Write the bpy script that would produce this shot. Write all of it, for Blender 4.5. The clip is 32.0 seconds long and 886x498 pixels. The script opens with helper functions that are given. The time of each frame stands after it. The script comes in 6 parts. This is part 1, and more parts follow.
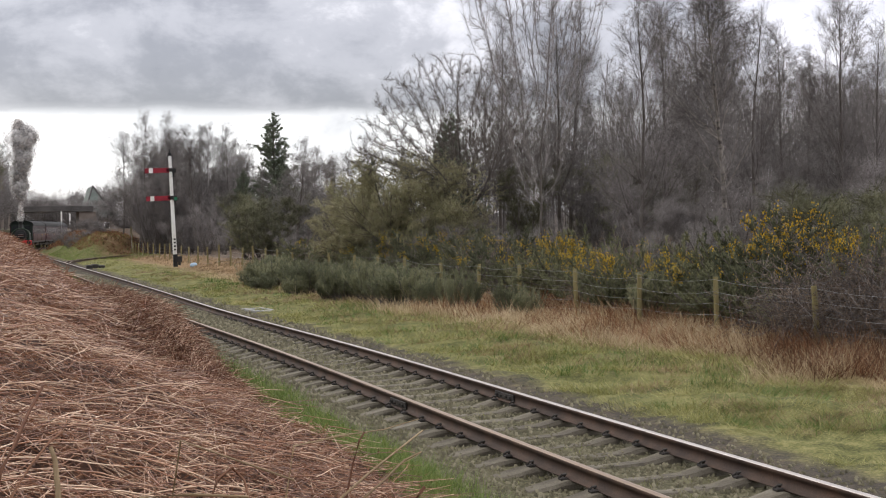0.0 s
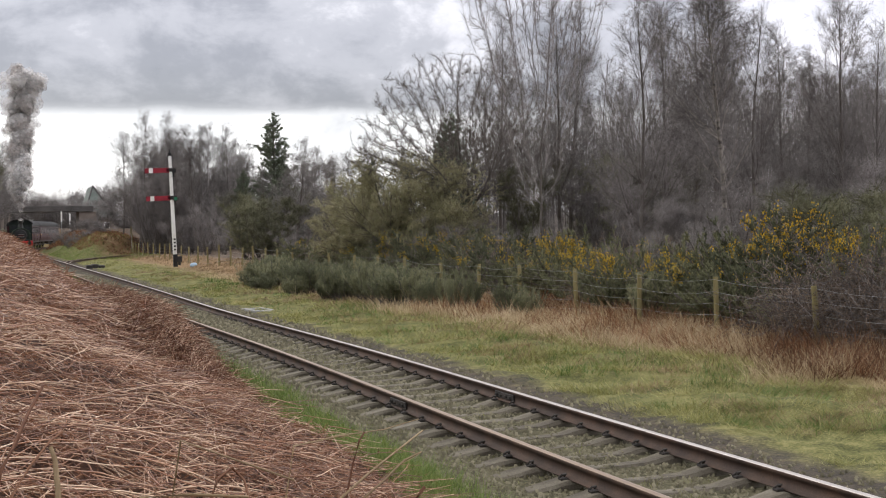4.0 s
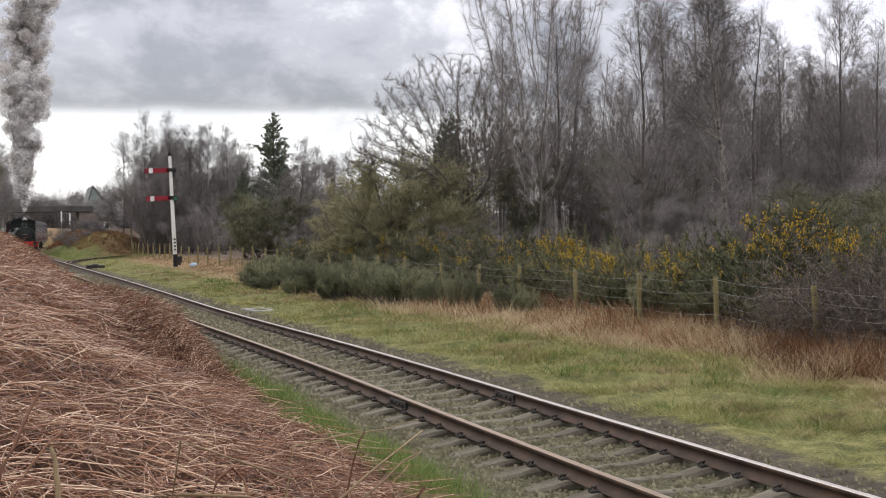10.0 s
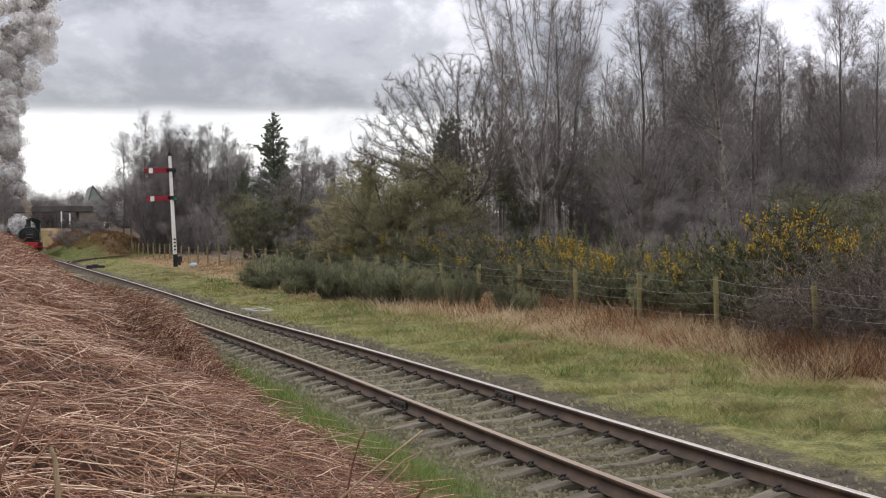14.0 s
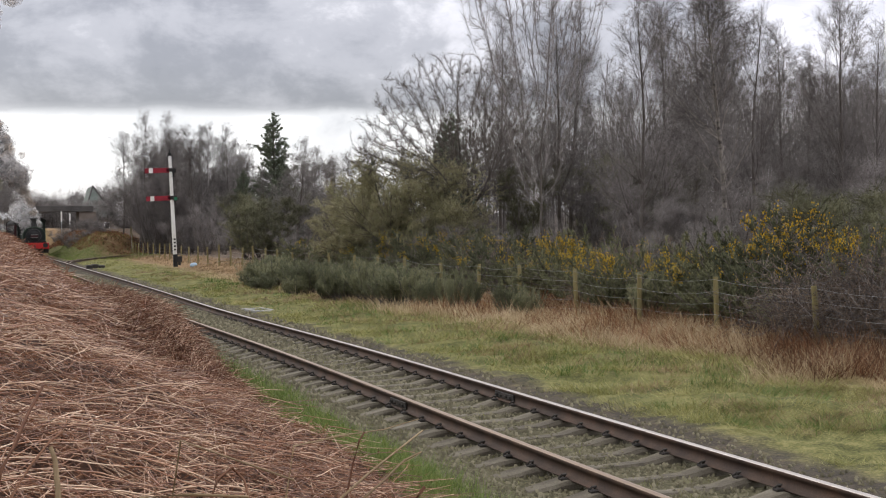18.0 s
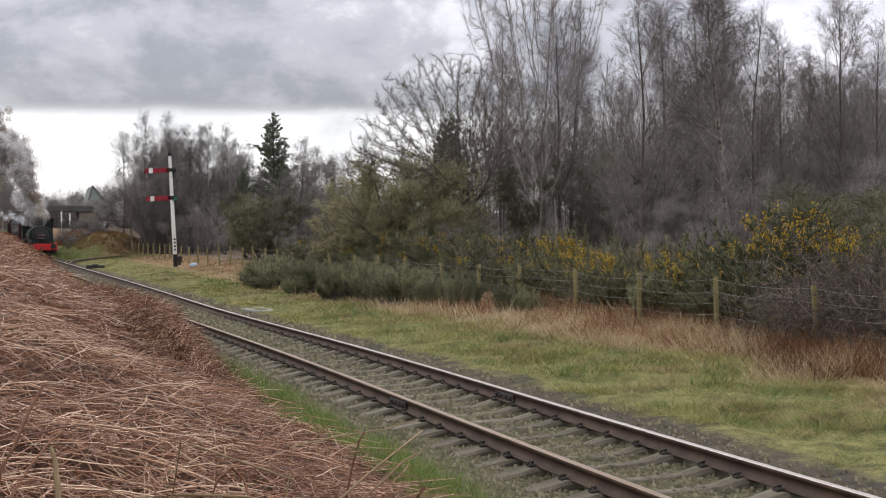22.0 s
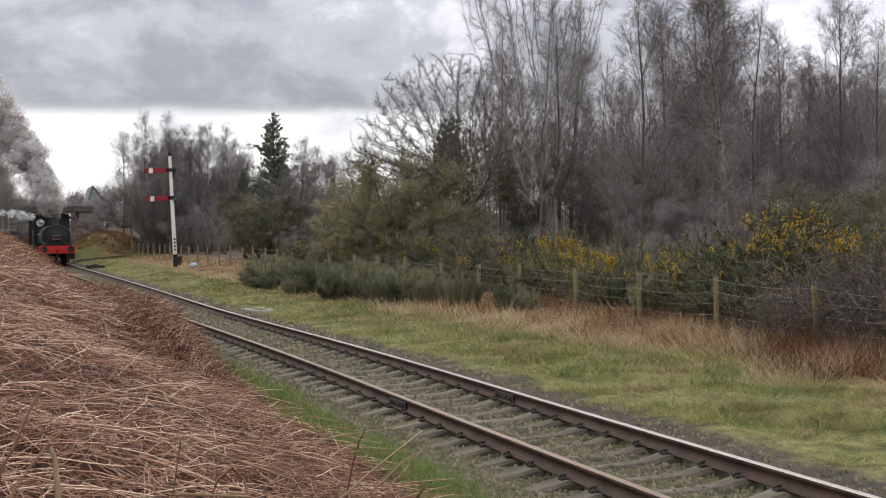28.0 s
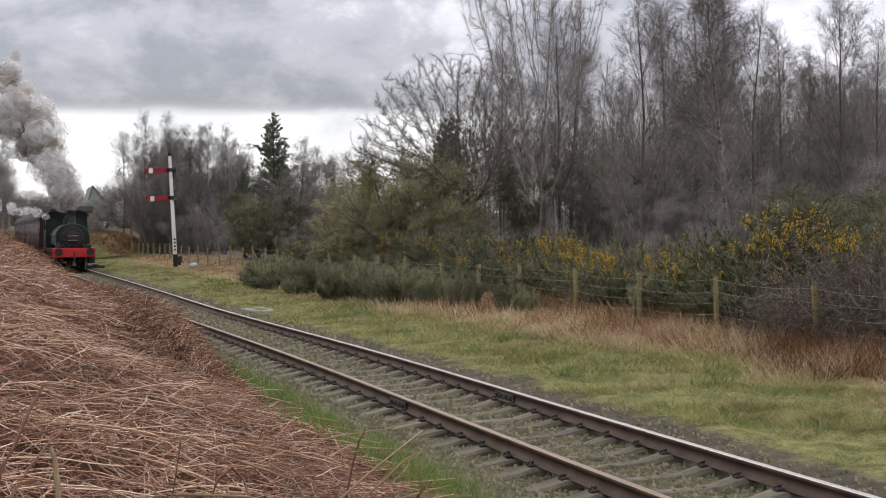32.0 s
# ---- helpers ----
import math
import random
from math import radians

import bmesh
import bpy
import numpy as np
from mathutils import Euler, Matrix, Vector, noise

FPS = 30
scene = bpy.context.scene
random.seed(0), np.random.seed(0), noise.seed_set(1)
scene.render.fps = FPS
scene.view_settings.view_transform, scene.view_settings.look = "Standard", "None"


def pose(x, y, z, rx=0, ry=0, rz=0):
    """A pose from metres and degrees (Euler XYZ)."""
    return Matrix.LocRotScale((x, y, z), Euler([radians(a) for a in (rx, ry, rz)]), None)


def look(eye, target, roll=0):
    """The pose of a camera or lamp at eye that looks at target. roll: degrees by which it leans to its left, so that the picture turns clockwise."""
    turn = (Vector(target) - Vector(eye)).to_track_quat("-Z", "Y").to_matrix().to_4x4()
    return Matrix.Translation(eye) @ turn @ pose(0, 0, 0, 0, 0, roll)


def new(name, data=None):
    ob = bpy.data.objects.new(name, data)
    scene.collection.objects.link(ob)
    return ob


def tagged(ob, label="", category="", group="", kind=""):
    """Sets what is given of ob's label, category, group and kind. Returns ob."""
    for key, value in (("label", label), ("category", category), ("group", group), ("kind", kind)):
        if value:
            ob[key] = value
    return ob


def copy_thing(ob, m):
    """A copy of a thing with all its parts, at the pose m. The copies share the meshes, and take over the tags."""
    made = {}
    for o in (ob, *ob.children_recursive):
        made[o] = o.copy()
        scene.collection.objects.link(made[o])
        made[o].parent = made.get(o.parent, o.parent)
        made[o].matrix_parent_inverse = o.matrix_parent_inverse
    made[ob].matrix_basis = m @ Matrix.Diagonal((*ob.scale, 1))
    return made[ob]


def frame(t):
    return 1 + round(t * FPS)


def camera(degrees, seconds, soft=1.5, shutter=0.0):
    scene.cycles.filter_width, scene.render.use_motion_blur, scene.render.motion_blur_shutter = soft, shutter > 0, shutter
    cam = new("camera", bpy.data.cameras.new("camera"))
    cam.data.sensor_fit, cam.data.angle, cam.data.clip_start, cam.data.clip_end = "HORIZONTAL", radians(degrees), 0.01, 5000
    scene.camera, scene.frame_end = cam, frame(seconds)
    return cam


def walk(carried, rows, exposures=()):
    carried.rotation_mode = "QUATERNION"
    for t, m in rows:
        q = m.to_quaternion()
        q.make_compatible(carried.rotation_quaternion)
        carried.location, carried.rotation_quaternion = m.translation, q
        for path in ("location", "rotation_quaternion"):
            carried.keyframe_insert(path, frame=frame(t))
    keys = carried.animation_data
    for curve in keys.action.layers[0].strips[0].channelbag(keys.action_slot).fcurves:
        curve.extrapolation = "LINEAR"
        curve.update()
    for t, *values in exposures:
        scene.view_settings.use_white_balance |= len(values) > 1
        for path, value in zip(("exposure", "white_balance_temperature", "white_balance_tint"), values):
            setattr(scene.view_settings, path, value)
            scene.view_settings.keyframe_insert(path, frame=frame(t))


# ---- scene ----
# ---------------------------------------------------------------- camera
cam = camera(39.22, 32.0, soft=1.1)
EYE = Vector((0.0, 0.0, 2.212))
YAW, PITCH, ROLL = radians(21.155), radians(-1.049), -0.8
AIM = EYE + Vector((math.sin(YAW) * math.cos(PITCH), math.cos(YAW) * math.cos(PITCH), math.sin(PITCH))) * 10
STAND = look(EYE, AIM, ROLL)
walk(cam, [(0.0, STAND), (32.0, STAND)], [(0.0, 0.05), (8.0, 0.10), (12.0, 0.05), (18.0, -0.01), (32.0, -0.02)])

# ---------------------------------------------------------------- sky and sun
SUN_AZ, SUN_EL = radians(-35), radians(38)      # azimuth from the track's line, to the west of it
world = bpy.data.worlds.new("overcast_sky")
scene.world = world
world.use_nodes = True
wn, wl = world.node_tree.nodes, world.node_tree.links
wn.clear()


def wnode(kind, **values):
    n = wn.new(kind)
    for k, v in values.items():
        n.inputs[k].default_value = v
    return n


w_out = wn.new("ShaderNodeOutputWorld")
w_bg = wnode("ShaderNodeBackground", Strength=1.0)
w_sky = wn.new("ShaderNodeTexSky")
w_sky.sky_type, w_sky.sun_disc = "NISHITA", False
w_sky.sun_elevation, w_sky.sun_rotation = SUN_EL, SUN_AZ
w_co = wn.new("ShaderNodeTexCoord")
w_xyz = wn.new("ShaderNodeSeparateXYZ")
wl.new(w_co.outputs["Generated"], w_xyz.inputs[0])
w_map = wn.new("ShaderNodeMapping")
w_map.inputs["Scale"].default_value = (1.0, 1.0, 1.7)
wl.new(w_co.outputs["Generated"], w_map.inputs["Vector"])
w_n1 = wnode("ShaderNodeTexNoise", Scale=4.2, Detail=8.0, Roughness=0.52, Distortion=0.5)
w_n2 = wnode("ShaderNodeTexNoise", Scale=12.0, Detail=7.0, Roughness=0.6, Distortion=0.2)
wl.new(w_map.outputs[0], w_n1.inputs["Vector"])
wl.new(w_map.outputs[0], w_n2.inputs["Vector"])


def wmath(op, a, b=None, c=None, clamp=False):
    n = wn.new("ShaderNodeMath")
    n.operation, n.use_clamp = op, clamp
    for i, v in enumerate((a, b, c)):
        if v is None:
            continue
        if isinstance(v, (int, float)):
            n.inputs[i].default_value = v
        else:
            wl.new(v, n.inputs[i])
    return n.outputs[0]


def wramp(fac, stops, ease="EASE"):
    n = wn.new("ShaderNodeValToRGB")
    n.color_ramp.interpolation = ease
    e = n.color_ramp.elements
    while len(e) < len(stops):
        e.new(0.5)
    for k, (at, col) in zip(e, stops):
        k.position, k.color = at, (*col, 1)
    wl.new(fac, n.inputs[0])
    return n.outputs[0]


# the cloud deck: bright gap over the horizon, a dark base above it, lighter billows higher up
w_lift = wmath("MULTIPLY_ADD", w_n1.outputs[0], 0.030, w_xyz.outputs[2])
w_edge = wmath("MULTIPLY_ADD", w_n2.outputs[0], 0.022, w_lift)
w_deck = wramp(w_edge, [(0.0, (0.86, 0.90, 0.95)), (0.05, (1.0, 1.0, 1.01)), (0.112, (0.95, 0.95, 0.96)), (0.124, (0.335, 0.33, 0.36)),
                        (0.16, (0.37, 0.365, 0.40)), (0.24, (0.45, 0.445, 0.48)), (0.42, (1.0, 1.0, 1.03)), (1.0, (1.25, 1.25, 1.28))])
w_bil = wmath("MULTIPLY_ADD", w_n1.outputs[0], 0.55, wmath("MULTIPLY", w_n2.outputs[0], 0.45))
w_light = wramp(w_bil, [(0.36, (0.64, 0.64, 0.68)), (0.46, (0.90, 0.895, 0.92)), (0.56, (1.38, 1.37, 1.37)), (0.64, (2.2, 2.17, 2.12))])
w_mul = wn.new("ShaderNodeMix")
w_mul.data_type, w_mul.blend_type = "RGBA", "MULTIPLY"
w_mul.inputs["Factor"].default_value = 1.0
wl.new(w_deck, w_mul.inputs[6])
w_east = wn.new("ShaderNodeMapRange")      # the deck thins out to the east
w_east.interpolation_type = "SMOOTHSTEP"
for k, v in (("From Min", 0.40), ("From Max", 0.66), ("To Min", 1.0), ("To Max", 1.75)):
    w_east.inputs[k].default_value = v
wl.new(w_xyz.outputs[0], w_east.inputs["Value"])
w_thin = wn.new("ShaderNodeVectorMath")
w_thin.operation = "SCALE"
wl.new(w_light, w_thin.inputs[0])
wl.new(w_east.outputs[0], w_thin.inputs["Scale"])
wl.new(w_thin.outputs[0], w_mul.inputs[7])
w_blue = wn.new("ShaderNodeMix")
w_blue.data_type, w_blue.blend_type = "RGBA", "ADD"
w_blue.inputs["Factor"].default_value = 0.02
wl.new(w_mul.outputs[2], w_blue.inputs[6])
wl.new(w_sky.outputs[0], w_blue.inputs[7])
wl.new(w_blue.outputs[2], w_bg.inputs["Color"])
wl.new(w_bg.outputs[0], w_out.inputs["Surface"])

sun = new("sun", bpy.data.lights.new("sun", "SUN"))
sun.data.energy, sun.data.angle, sun.data.color = 1.15, radians(16), (1.0, 0.96, 0.90)
sun_way = Vector((math.sin(SUN_AZ) * math.cos(SUN_EL), math.cos(SUN_AZ) * math.cos(SUN_EL), math.sin(SUN_EL)))
sun.matrix_world = look(sun_way * 60 + Vector((0, 40, 0)), (0, 40, 0))


# ---------------------------------------------------------------- materials
def node_mat(name, stops, scale=6.0, rough=0.8, bump=0.3, bump_scale=60.0, metal=0.0, space="Object", fine=0.35, vary=0.0, stretch=(1, 1, 1), spec=0.3, detail=6.0, trans=0.0):
    """Colour from a two-scale noise through a ramp, fine relief, and a spread from piece to piece."""
    m = bpy.data.materials.new(name)
    m.use_nodes = True
    n, l = m.node_tree.nodes, m.node_tree.links
    b = n["Principled BSDF"]
    co = n.new("ShaderNodeTexCoord")
    mp = n.new("ShaderNodeMapping")
    mp.inputs["Scale"].default_value = stretch
    l.new(co.outputs[space], mp.inputs[0])
    big, small = n.new("ShaderNodeTexNoise"), n.new("ShaderNodeTexNoise")
    big.inputs["Scale"].default_value, big.inputs["Detail"].default_value = scale, detail
    small.inputs["Scale"].default_value, small.inputs["Detail"].default_value = bump_scale, 4.0
    for t in (big, small):
        l.new(mp.outputs[0], t.inputs["Vector"])
    mixf = n.new("ShaderNodeMath")
    mixf.operation = "MULTIPLY_ADD"
    mixf.inputs[1].default_value = fine
    l.new(small.outputs[0], mixf.inputs[0])
    sc = n.new("ShaderNodeMath")
    sc.operation = "MULTIPLY"
    sc.inputs[1].default_value = 1 - fine
    l.new(big.outputs[0], sc.inputs[0])
    l.new(sc.outputs[0], mixf.inputs[2])
    fac = mixf.outputs[0]
    if vary:
        oi, ge = n.new("ShaderNodeObjectInfo"), n.new("ShaderNodeNewGeometry")
        add = n.new("ShaderNodeMath")
        add.operation = "ADD"
        l.new(oi.outputs["Random"], add.inputs[0])
        l.new(ge.outputs["Random Per Island"], add.inputs[1])
        fr = n.new("ShaderNodeMath")
        fr.operation = "MULTIPLY_ADD"
        fr.inputs[1].default_value, fr.inputs[2].default_value = vary, -vary
        l.new(add.outputs[0], fr.inputs[0])
        ad2 = n.new("ShaderNodeMath")
        ad2.operation = "ADD"
        l.new(fr.outputs[0], ad2.inputs[0])
        l.new(fac, ad2.inputs[1])
        fac = ad2.outputs[0]
    r = n.new("ShaderNodeValToRGB")
    e = r.color_ramp.elements
    while len(e) < len(stops):
        e.new(0.5)
    for k, (at, col) in zip(e, stops):
        k.position, k.color = at, (*col, 1)
    l.new(fac, r.inputs[0])
    l.new(r.outputs[0], b.inputs["Base Color"])
    b.inputs["Roughness"].default_value, b.inputs["Metallic"].default_value = rough, metal
    b.inputs["Specular IOR Level"].default_value = spec
    if bump:
        bp = n.new("ShaderNodeBump")
        bp.inputs["Strength"].default_value, bp.inputs["Distance"].default_value = bump, 0.02
        l.new(fac, bp.inputs["Height"])
        l.new(bp.outputs[0], b.inputs["Normal"])
    if trans:
        tr = n.new("ShaderNodeBsdfTranslucent")
        mx = n.new("ShaderNodeMixShader")
        mx.inputs[0].default_value = trans
        l.new(r.outputs[0], tr.inputs[0])
        l.new(b.outputs[0], mx.inputs[1])
        l.new(tr.outputs[0], mx.inputs[2])
        l.new(mx.outputs[0], n["Material Output"].inputs[0])
    return m


def two(a, b, lo=0.35, hi=0.65):
    return [(lo, a), (hi, b)]


M_STEM = node_mat("bracken_stem", [(0.0, (0.045, 0.017, 0.009)), (0.48, (0.165, 0.064, 0.030)), (0.78, (0.31, 0.140, 0.070)), (1.0, (0.64, 0.45, 0.31))], 1.2, 0.38, 0.0, 30, vary=0.75, spec=0.5)
M_FROND = node_mat("bracken_frond", [(0.2, (0.045, 0.019, 0.011)), (0.5, (0.13, 0.056, 0.032)), (0.8, (0.25, 0.125, 0.072))], 1.5, 0.8, 0.0, 30, vary=0.5, trans=0.25)
M_GRASS = node_mat("grass_blade", [(0.25, (0.105, 0.115, 0.030)), (0.5, (0.215, 0.212, 0.066)), (0.78, (0.44, 0.395, 0.175))], 1.7, 0.6, 0.0, 20, vary=0.25, trans=0.3)
M_LUSH = node_mat("lush_grass", [(0.2, (0.065, 0.115, 0.024)), (0.5, (0.125, 0.185, 0.044)), (0.8, (0.23, 0.27, 0.085))], 0.7, 0.6, 0.0, 20, vary=0.4, trans=0.3)
M_DEAD = node_mat("dead_grass", [(0.2, (0.15, 0.094, 0.050)), (0.5, (0.34, 0.248, 0.142)), (0.8, (0.60, 0.485, 0.31))], 1.1, 0.7, 0.0, 20, vary=0.3, trans=0.3)
M_RUSTY = node_mat("rusty_frond", [(0.2, (0.075, 0.034, 0.017)), (0.5, (0.19, 0.092, 0.045)), (0.8, (0.34, 0.19, 0.10))], 1.5, 0.8, 0.0, 30, vary=0.5, trans=0.25)
M_CANE = node_mat("bramble_cane", [(0.2, (0.075, 0.055, 0.042)), (0.5, (0.165, 0.122, 0.092)), (0.8, (0.29, 0.225, 0.17))], 1.5, 0.8, 0.0, 30, vary=0.5, trans=0.2)
M_GORSE = node_mat("gorse_spine", [(0.2, (0.055, 0.060, 0.030)), (0.5, (0.118, 0.120, 0.060)), (0.8, (0.21, 0.20, 0.10))], 1.4, 0.7, 0.0, 20, vary=0.45, trans=0.15)
M_BROOM = node_mat("broom_shoot", [(0.2, (0.085, 0.090, 0.048)), (0.5, (0.165, 0.170, 0.090)), (0.8, (0.27, 0.265, 0.145))], 1.4, 0.7, 0.0, 20, vary=0.45, trans=0.15)
M_SHRUB = node_mat("green_shoot", [(0.2, (0.056, 0.055, 0.029)), (0.5, (0.118, 0.114, 0.060)), (0.8, (0.20, 0.19, 0.105))], 1.2, 0.7, 0.0, 20, vary=0.4, trans=0.15)
M_BLOOM = node_mat("gorse_bloom", two((0.42, 0.26, 0.010), (0.68, 0.46, 0.03)), 5, 0.6, 0.0, 20, vary=0.4, trans=0.3)
M_TWIG = node_mat("bare_twig", [(0.2, (0.078, 0.068, 0.064)), (0.5, (0.155, 0.137, 0.130)), (0.8, (0.25, 0.222, 0.21))], 0.8, 0.7, 0.0, 20, vary=0.35)
M_TWIG_O = node_mat("olive_twig", [(0.2, (0.15, 0.135, 0.076)), (0.5, (0.29, 0.265, 0.15)), (0.8, (0.45, 0.415, 0.24))], 0.8, 0.7, 0.0, 20, vary=0.35)
M_BARK = node_mat("dark_bark", [(0.3, (0.060, 0.051, 0.044)), (0.7, (0.165, 0.142, 0.125))], 5, 0.9, 0.5, 40, stretch=(1, 1, 0.3))
M_BIRCH = node_mat("birch_bark", [(0.38, (0.06, 0.05, 0.045)), (0.48, (0.22, 0.195, 0.165)), (0.7, (0.42, 0.385, 0.33))], 3.5, 0.8, 0.3, 26, stretch=(1, 1, 2.2))
M_NEEDLE = node_mat("pine_needle", [(0.2, (0.034, 0.045, 0.028)), (0.5, (0.072, 0.090, 0.055)), (0.8, (0.13, 0.15, 0.095))], 1.5, 0.7, 0.0, 20, vary=0.4)
M_CONCRETE = node_mat("old_concrete", [(0.3, (0.070, 0.059, 0.044)), (0.5, (0.135, 0.117, 0.087)), (0.7, (0.235, 0.212, 0.168))], 5, 0.9, 0.6, 70, space="Object", vary=0.15)
M_PALE = node_mat("pale_concrete", [(0.3, (0.17, 0.165, 0.15)), (0.7, (0.33, 0.325, 0.31))], 5, 0.9, 0.4, 60)
M_RUST = node_mat("rusty_rail", [(0.3, (0.030, 0.020, 0.017)), (0.5, (0.060, 0.038, 0.028)), (0.7, (0.115, 0.068, 0.045))], 3, 0.75, 0.3, 60, metal=0.0, space="Object")
M_HEAD = node_mat("rail_head", [(0.3, (0.36, 0.31, 0.28)), (0.7, (0.56, 0.52, 0.49))], 2.5, 0.44, 0.05, 60, metal=0.9, stretch=(1, 0.05, 1))
M_HEAD_N = node_mat("rail_head_dull", [(0.3, (0.20, 0.145, 0.105)), (0.7, (0.36, 0.275, 0.21))], 2.5, 0.5, 0.05, 60, metal=0.5, stretch=(1, 0.05, 1))
M_STONE = node_mat("ballast_stone", [(0.2, (0.046, 0.040, 0.023)), (0.5, (0.092, 0.081, 0.047)), (0.8, (0.18, 0.16, 0.105))], 6, 0.9, 0.3, 60, vary=0.5)
M_POST = node_mat("weathered_post", [(0.3, (0.15, 0.125, 0.055)), (0.7, (0.29, 0.245, 0.115))], 6, 0.85, 0.4, 50, stretch=(1, 1, 0.15), vary=0.12)
M_WIRE = node_mat("galvanised_wire", two((0.26, 0.265, 0.27), (0.40, 0.405, 0.41)), 8, 0.5, 0.0, metal=0.6)
M_WHITE = node_mat("white_paint", [(0.3, (0.62, 0.60, 0.56)), (0.6, (0.80, 0.79, 0.76))], 4, 0.55, 0.15, 40, stretch=(1, 1, 0.4))
M_BLACK = node_mat("black_paint", two((0.010, 0.010, 0.011), (0.028, 0.027, 0.028)), 4, 0.45, 0.1, 40)
M_RED = node_mat("red_enamel", two((0.20, 0.013, 0.024), (0.30, 0.026, 0.042)), 4, 0.4, 0.05, 40)
M_GREENP = node_mat("green_lens", two((0.02, 0.12, 0.07), (0.04, 0.18, 0.10)), 4, 0.2, 0.0)
M_LOCO = node_mat("green_livery", two((0.006, 0.011, 0.008), (0.011, 0.019, 0.014)), 2, 0.6, 0.08, 30)
M_SOOT = node_mat("sooty_black", two((0.012, 0.012, 0.012), (0.035, 0.033, 0.031)), 3, 0.6, 0.2, 30)
M_BEAM = node_mat("signal_red_beam", two((0.40, 0.016, 0.018), (0.56, 0.030, 0.028)), 3, 0.4, 0.05, 30)
M_MAROON = node_mat("maroon_coach", two((0.030, 0.007, 0.009), (0.052, 0.013, 0.015)), 2, 0.55, 0.05, 30)
M_ROOF = node_mat("coach_roof", two((0.016, 0.015, 0.015), (0.034, 0.032, 0.031)), 2, 0.85, 0.1, 30)
M_BRASS = node_mat("brass", two((0.55, 0.38, 0.14), (0.7, 0.5, 0.2)), 4, 0.3, 0.0, metal=1.0)
M_STEEL = node_mat("bright_steel", two((0.35, 0.35, 0.35), (0.5, 0.5, 0.5)), 4, 0.35, 0.0, metal=1.0)
M_SLATE = node_mat("pale_slate", two((0.13, 0.15, 0.135), (0.19, 0.215, 0.19)), 0.8, 0.85, 0.2, 6)
M_BRICK = node_mat("brown_brick", two((0.14, 0.115, 0.10), (0.22, 0.185, 0.16)), 0.8, 0.9, 0.2, 6)
M_GIRDER = node_mat("grey_girder", two((0.055, 0.050, 0.048), (0.10, 0.092, 0.088)), 0.6, 0.7, 0.1, 6)
M_DARKIRON = node_mat("dark_iron", two((0.022, 0.020, 0.020), (0.055, 0.048, 0.042)), 3, 0.7, 0.2, 30)
M_BLUE = node_mat("blue_plastic", two((0.30, 0.42, 0.55), (0.45, 0.58, 0.70)), 5, 0.5, 0.05)
M_LEAFPALE = node_mat("willow_catkin", two((0.19, 0.17, 0.06), (0.33, 0.30, 0.13)), 2, 0.7, 0.0, vary=0.3, trans=0.3)

M_GLASS = bpy.data.materials.new("coach_glass")
M_GLASS.use_nodes = True
_b = M_GLASS.node_tree.nodes["Principled BSDF"]
_b.inputs["Base Color"].default_value = (0.02, 0.022, 0.025, 1)
_b.inputs["Roughness"].default_value = 0.25
_b.inputs["Specular IOR Level"].default_value = 0.25


def smoke_mat(name, dark, light, cover, through_part=0.5):
    m = bpy.data.materials.new(name)
    m.use_nodes = True
    n, l = m.node_tree.nodes, m.node_tree.links
    n.remove(n["Principled BSDF"])
    oi = n.new("ShaderNodeObjectInfo")
    r = n.new("ShaderNodeValToRGB")
    r.color_ramp.elements[0].color, r.color_ramp.elements[1].color = (*dark, 1), (*light, 1)
    l.new(oi.outputs["Random"], r.inputs[0])
    d, t, mx, tr, m2 = (n.new("ShaderNodeBsdf" + k) if not k.startswith("Mix") else n.new("ShaderNodeMixShader") for k in ("Diffuse", "Translucent", "Mix1", "Transparent", "Mix2"))
    l.new(r.outputs[0], d.inputs[0])
    l.new(r.outputs[0], t.inputs[0])
    mx.inputs[0].default_value = through_part
    l.new(d.outputs[0], mx.inputs[1])
    l.new(t.outputs[0], mx.inputs[2])
    co, no = n.new("ShaderNodeTexCoord"), n.new("ShaderNodeTexNoise")
    no.inputs["Scale"].default_value, no.inputs["Detail"].default_value = 1.7, 3.0
    l.new(co.outputs["Object"], no.inputs["Vector"])
    mr = n.new("ShaderNodeMapRange")
    mr.inputs["From Min"].default_value, mr.inputs["From Max"].default_value = 0.33, 0.68
    mr.inputs["To Min"].default_value, mr.inputs["To Max"].default_value = cover * 0.2, min(1.0, cover * 1.75)
    l.new(no.outputs[0], mr.inputs["Value"])
    l.new(mr.outputs[0], m2.inputs[0])
    l.new(tr.outputs[0], m2.inputs[1])
    l.new(mx.outputs[0], m2.inputs[2])
    l.new(m2.outputs[0], n["Material Output"].inputs[0])
    return m


M_SMOKE = smoke_mat("coal_smoke", (0.50, 0.45, 0.42), (0.96, 0.94, 0.92), 0.26)
M_BROWNSMOKE = smoke_mat("brown_smoke", (0.36, 0.285, 0.23), (0.74, 0.66, 0.58), 0.24)
M_PALESMOKE = smoke_mat("pale_smoke", (0.52, 0.48, 0.455), (0.985, 0.97, 0.96), 0.26, 0.5)
M_MIST = smoke_mat("thin_steam", (0.97, 0.97, 0.97), (1.0, 1.0, 1.0), 0.08, 0.5)
M_STEAM = smoke_mat("white_steam", (0.98, 0.98, 0.98), (1.0, 1.0, 1.0), 0.20, 0.5)


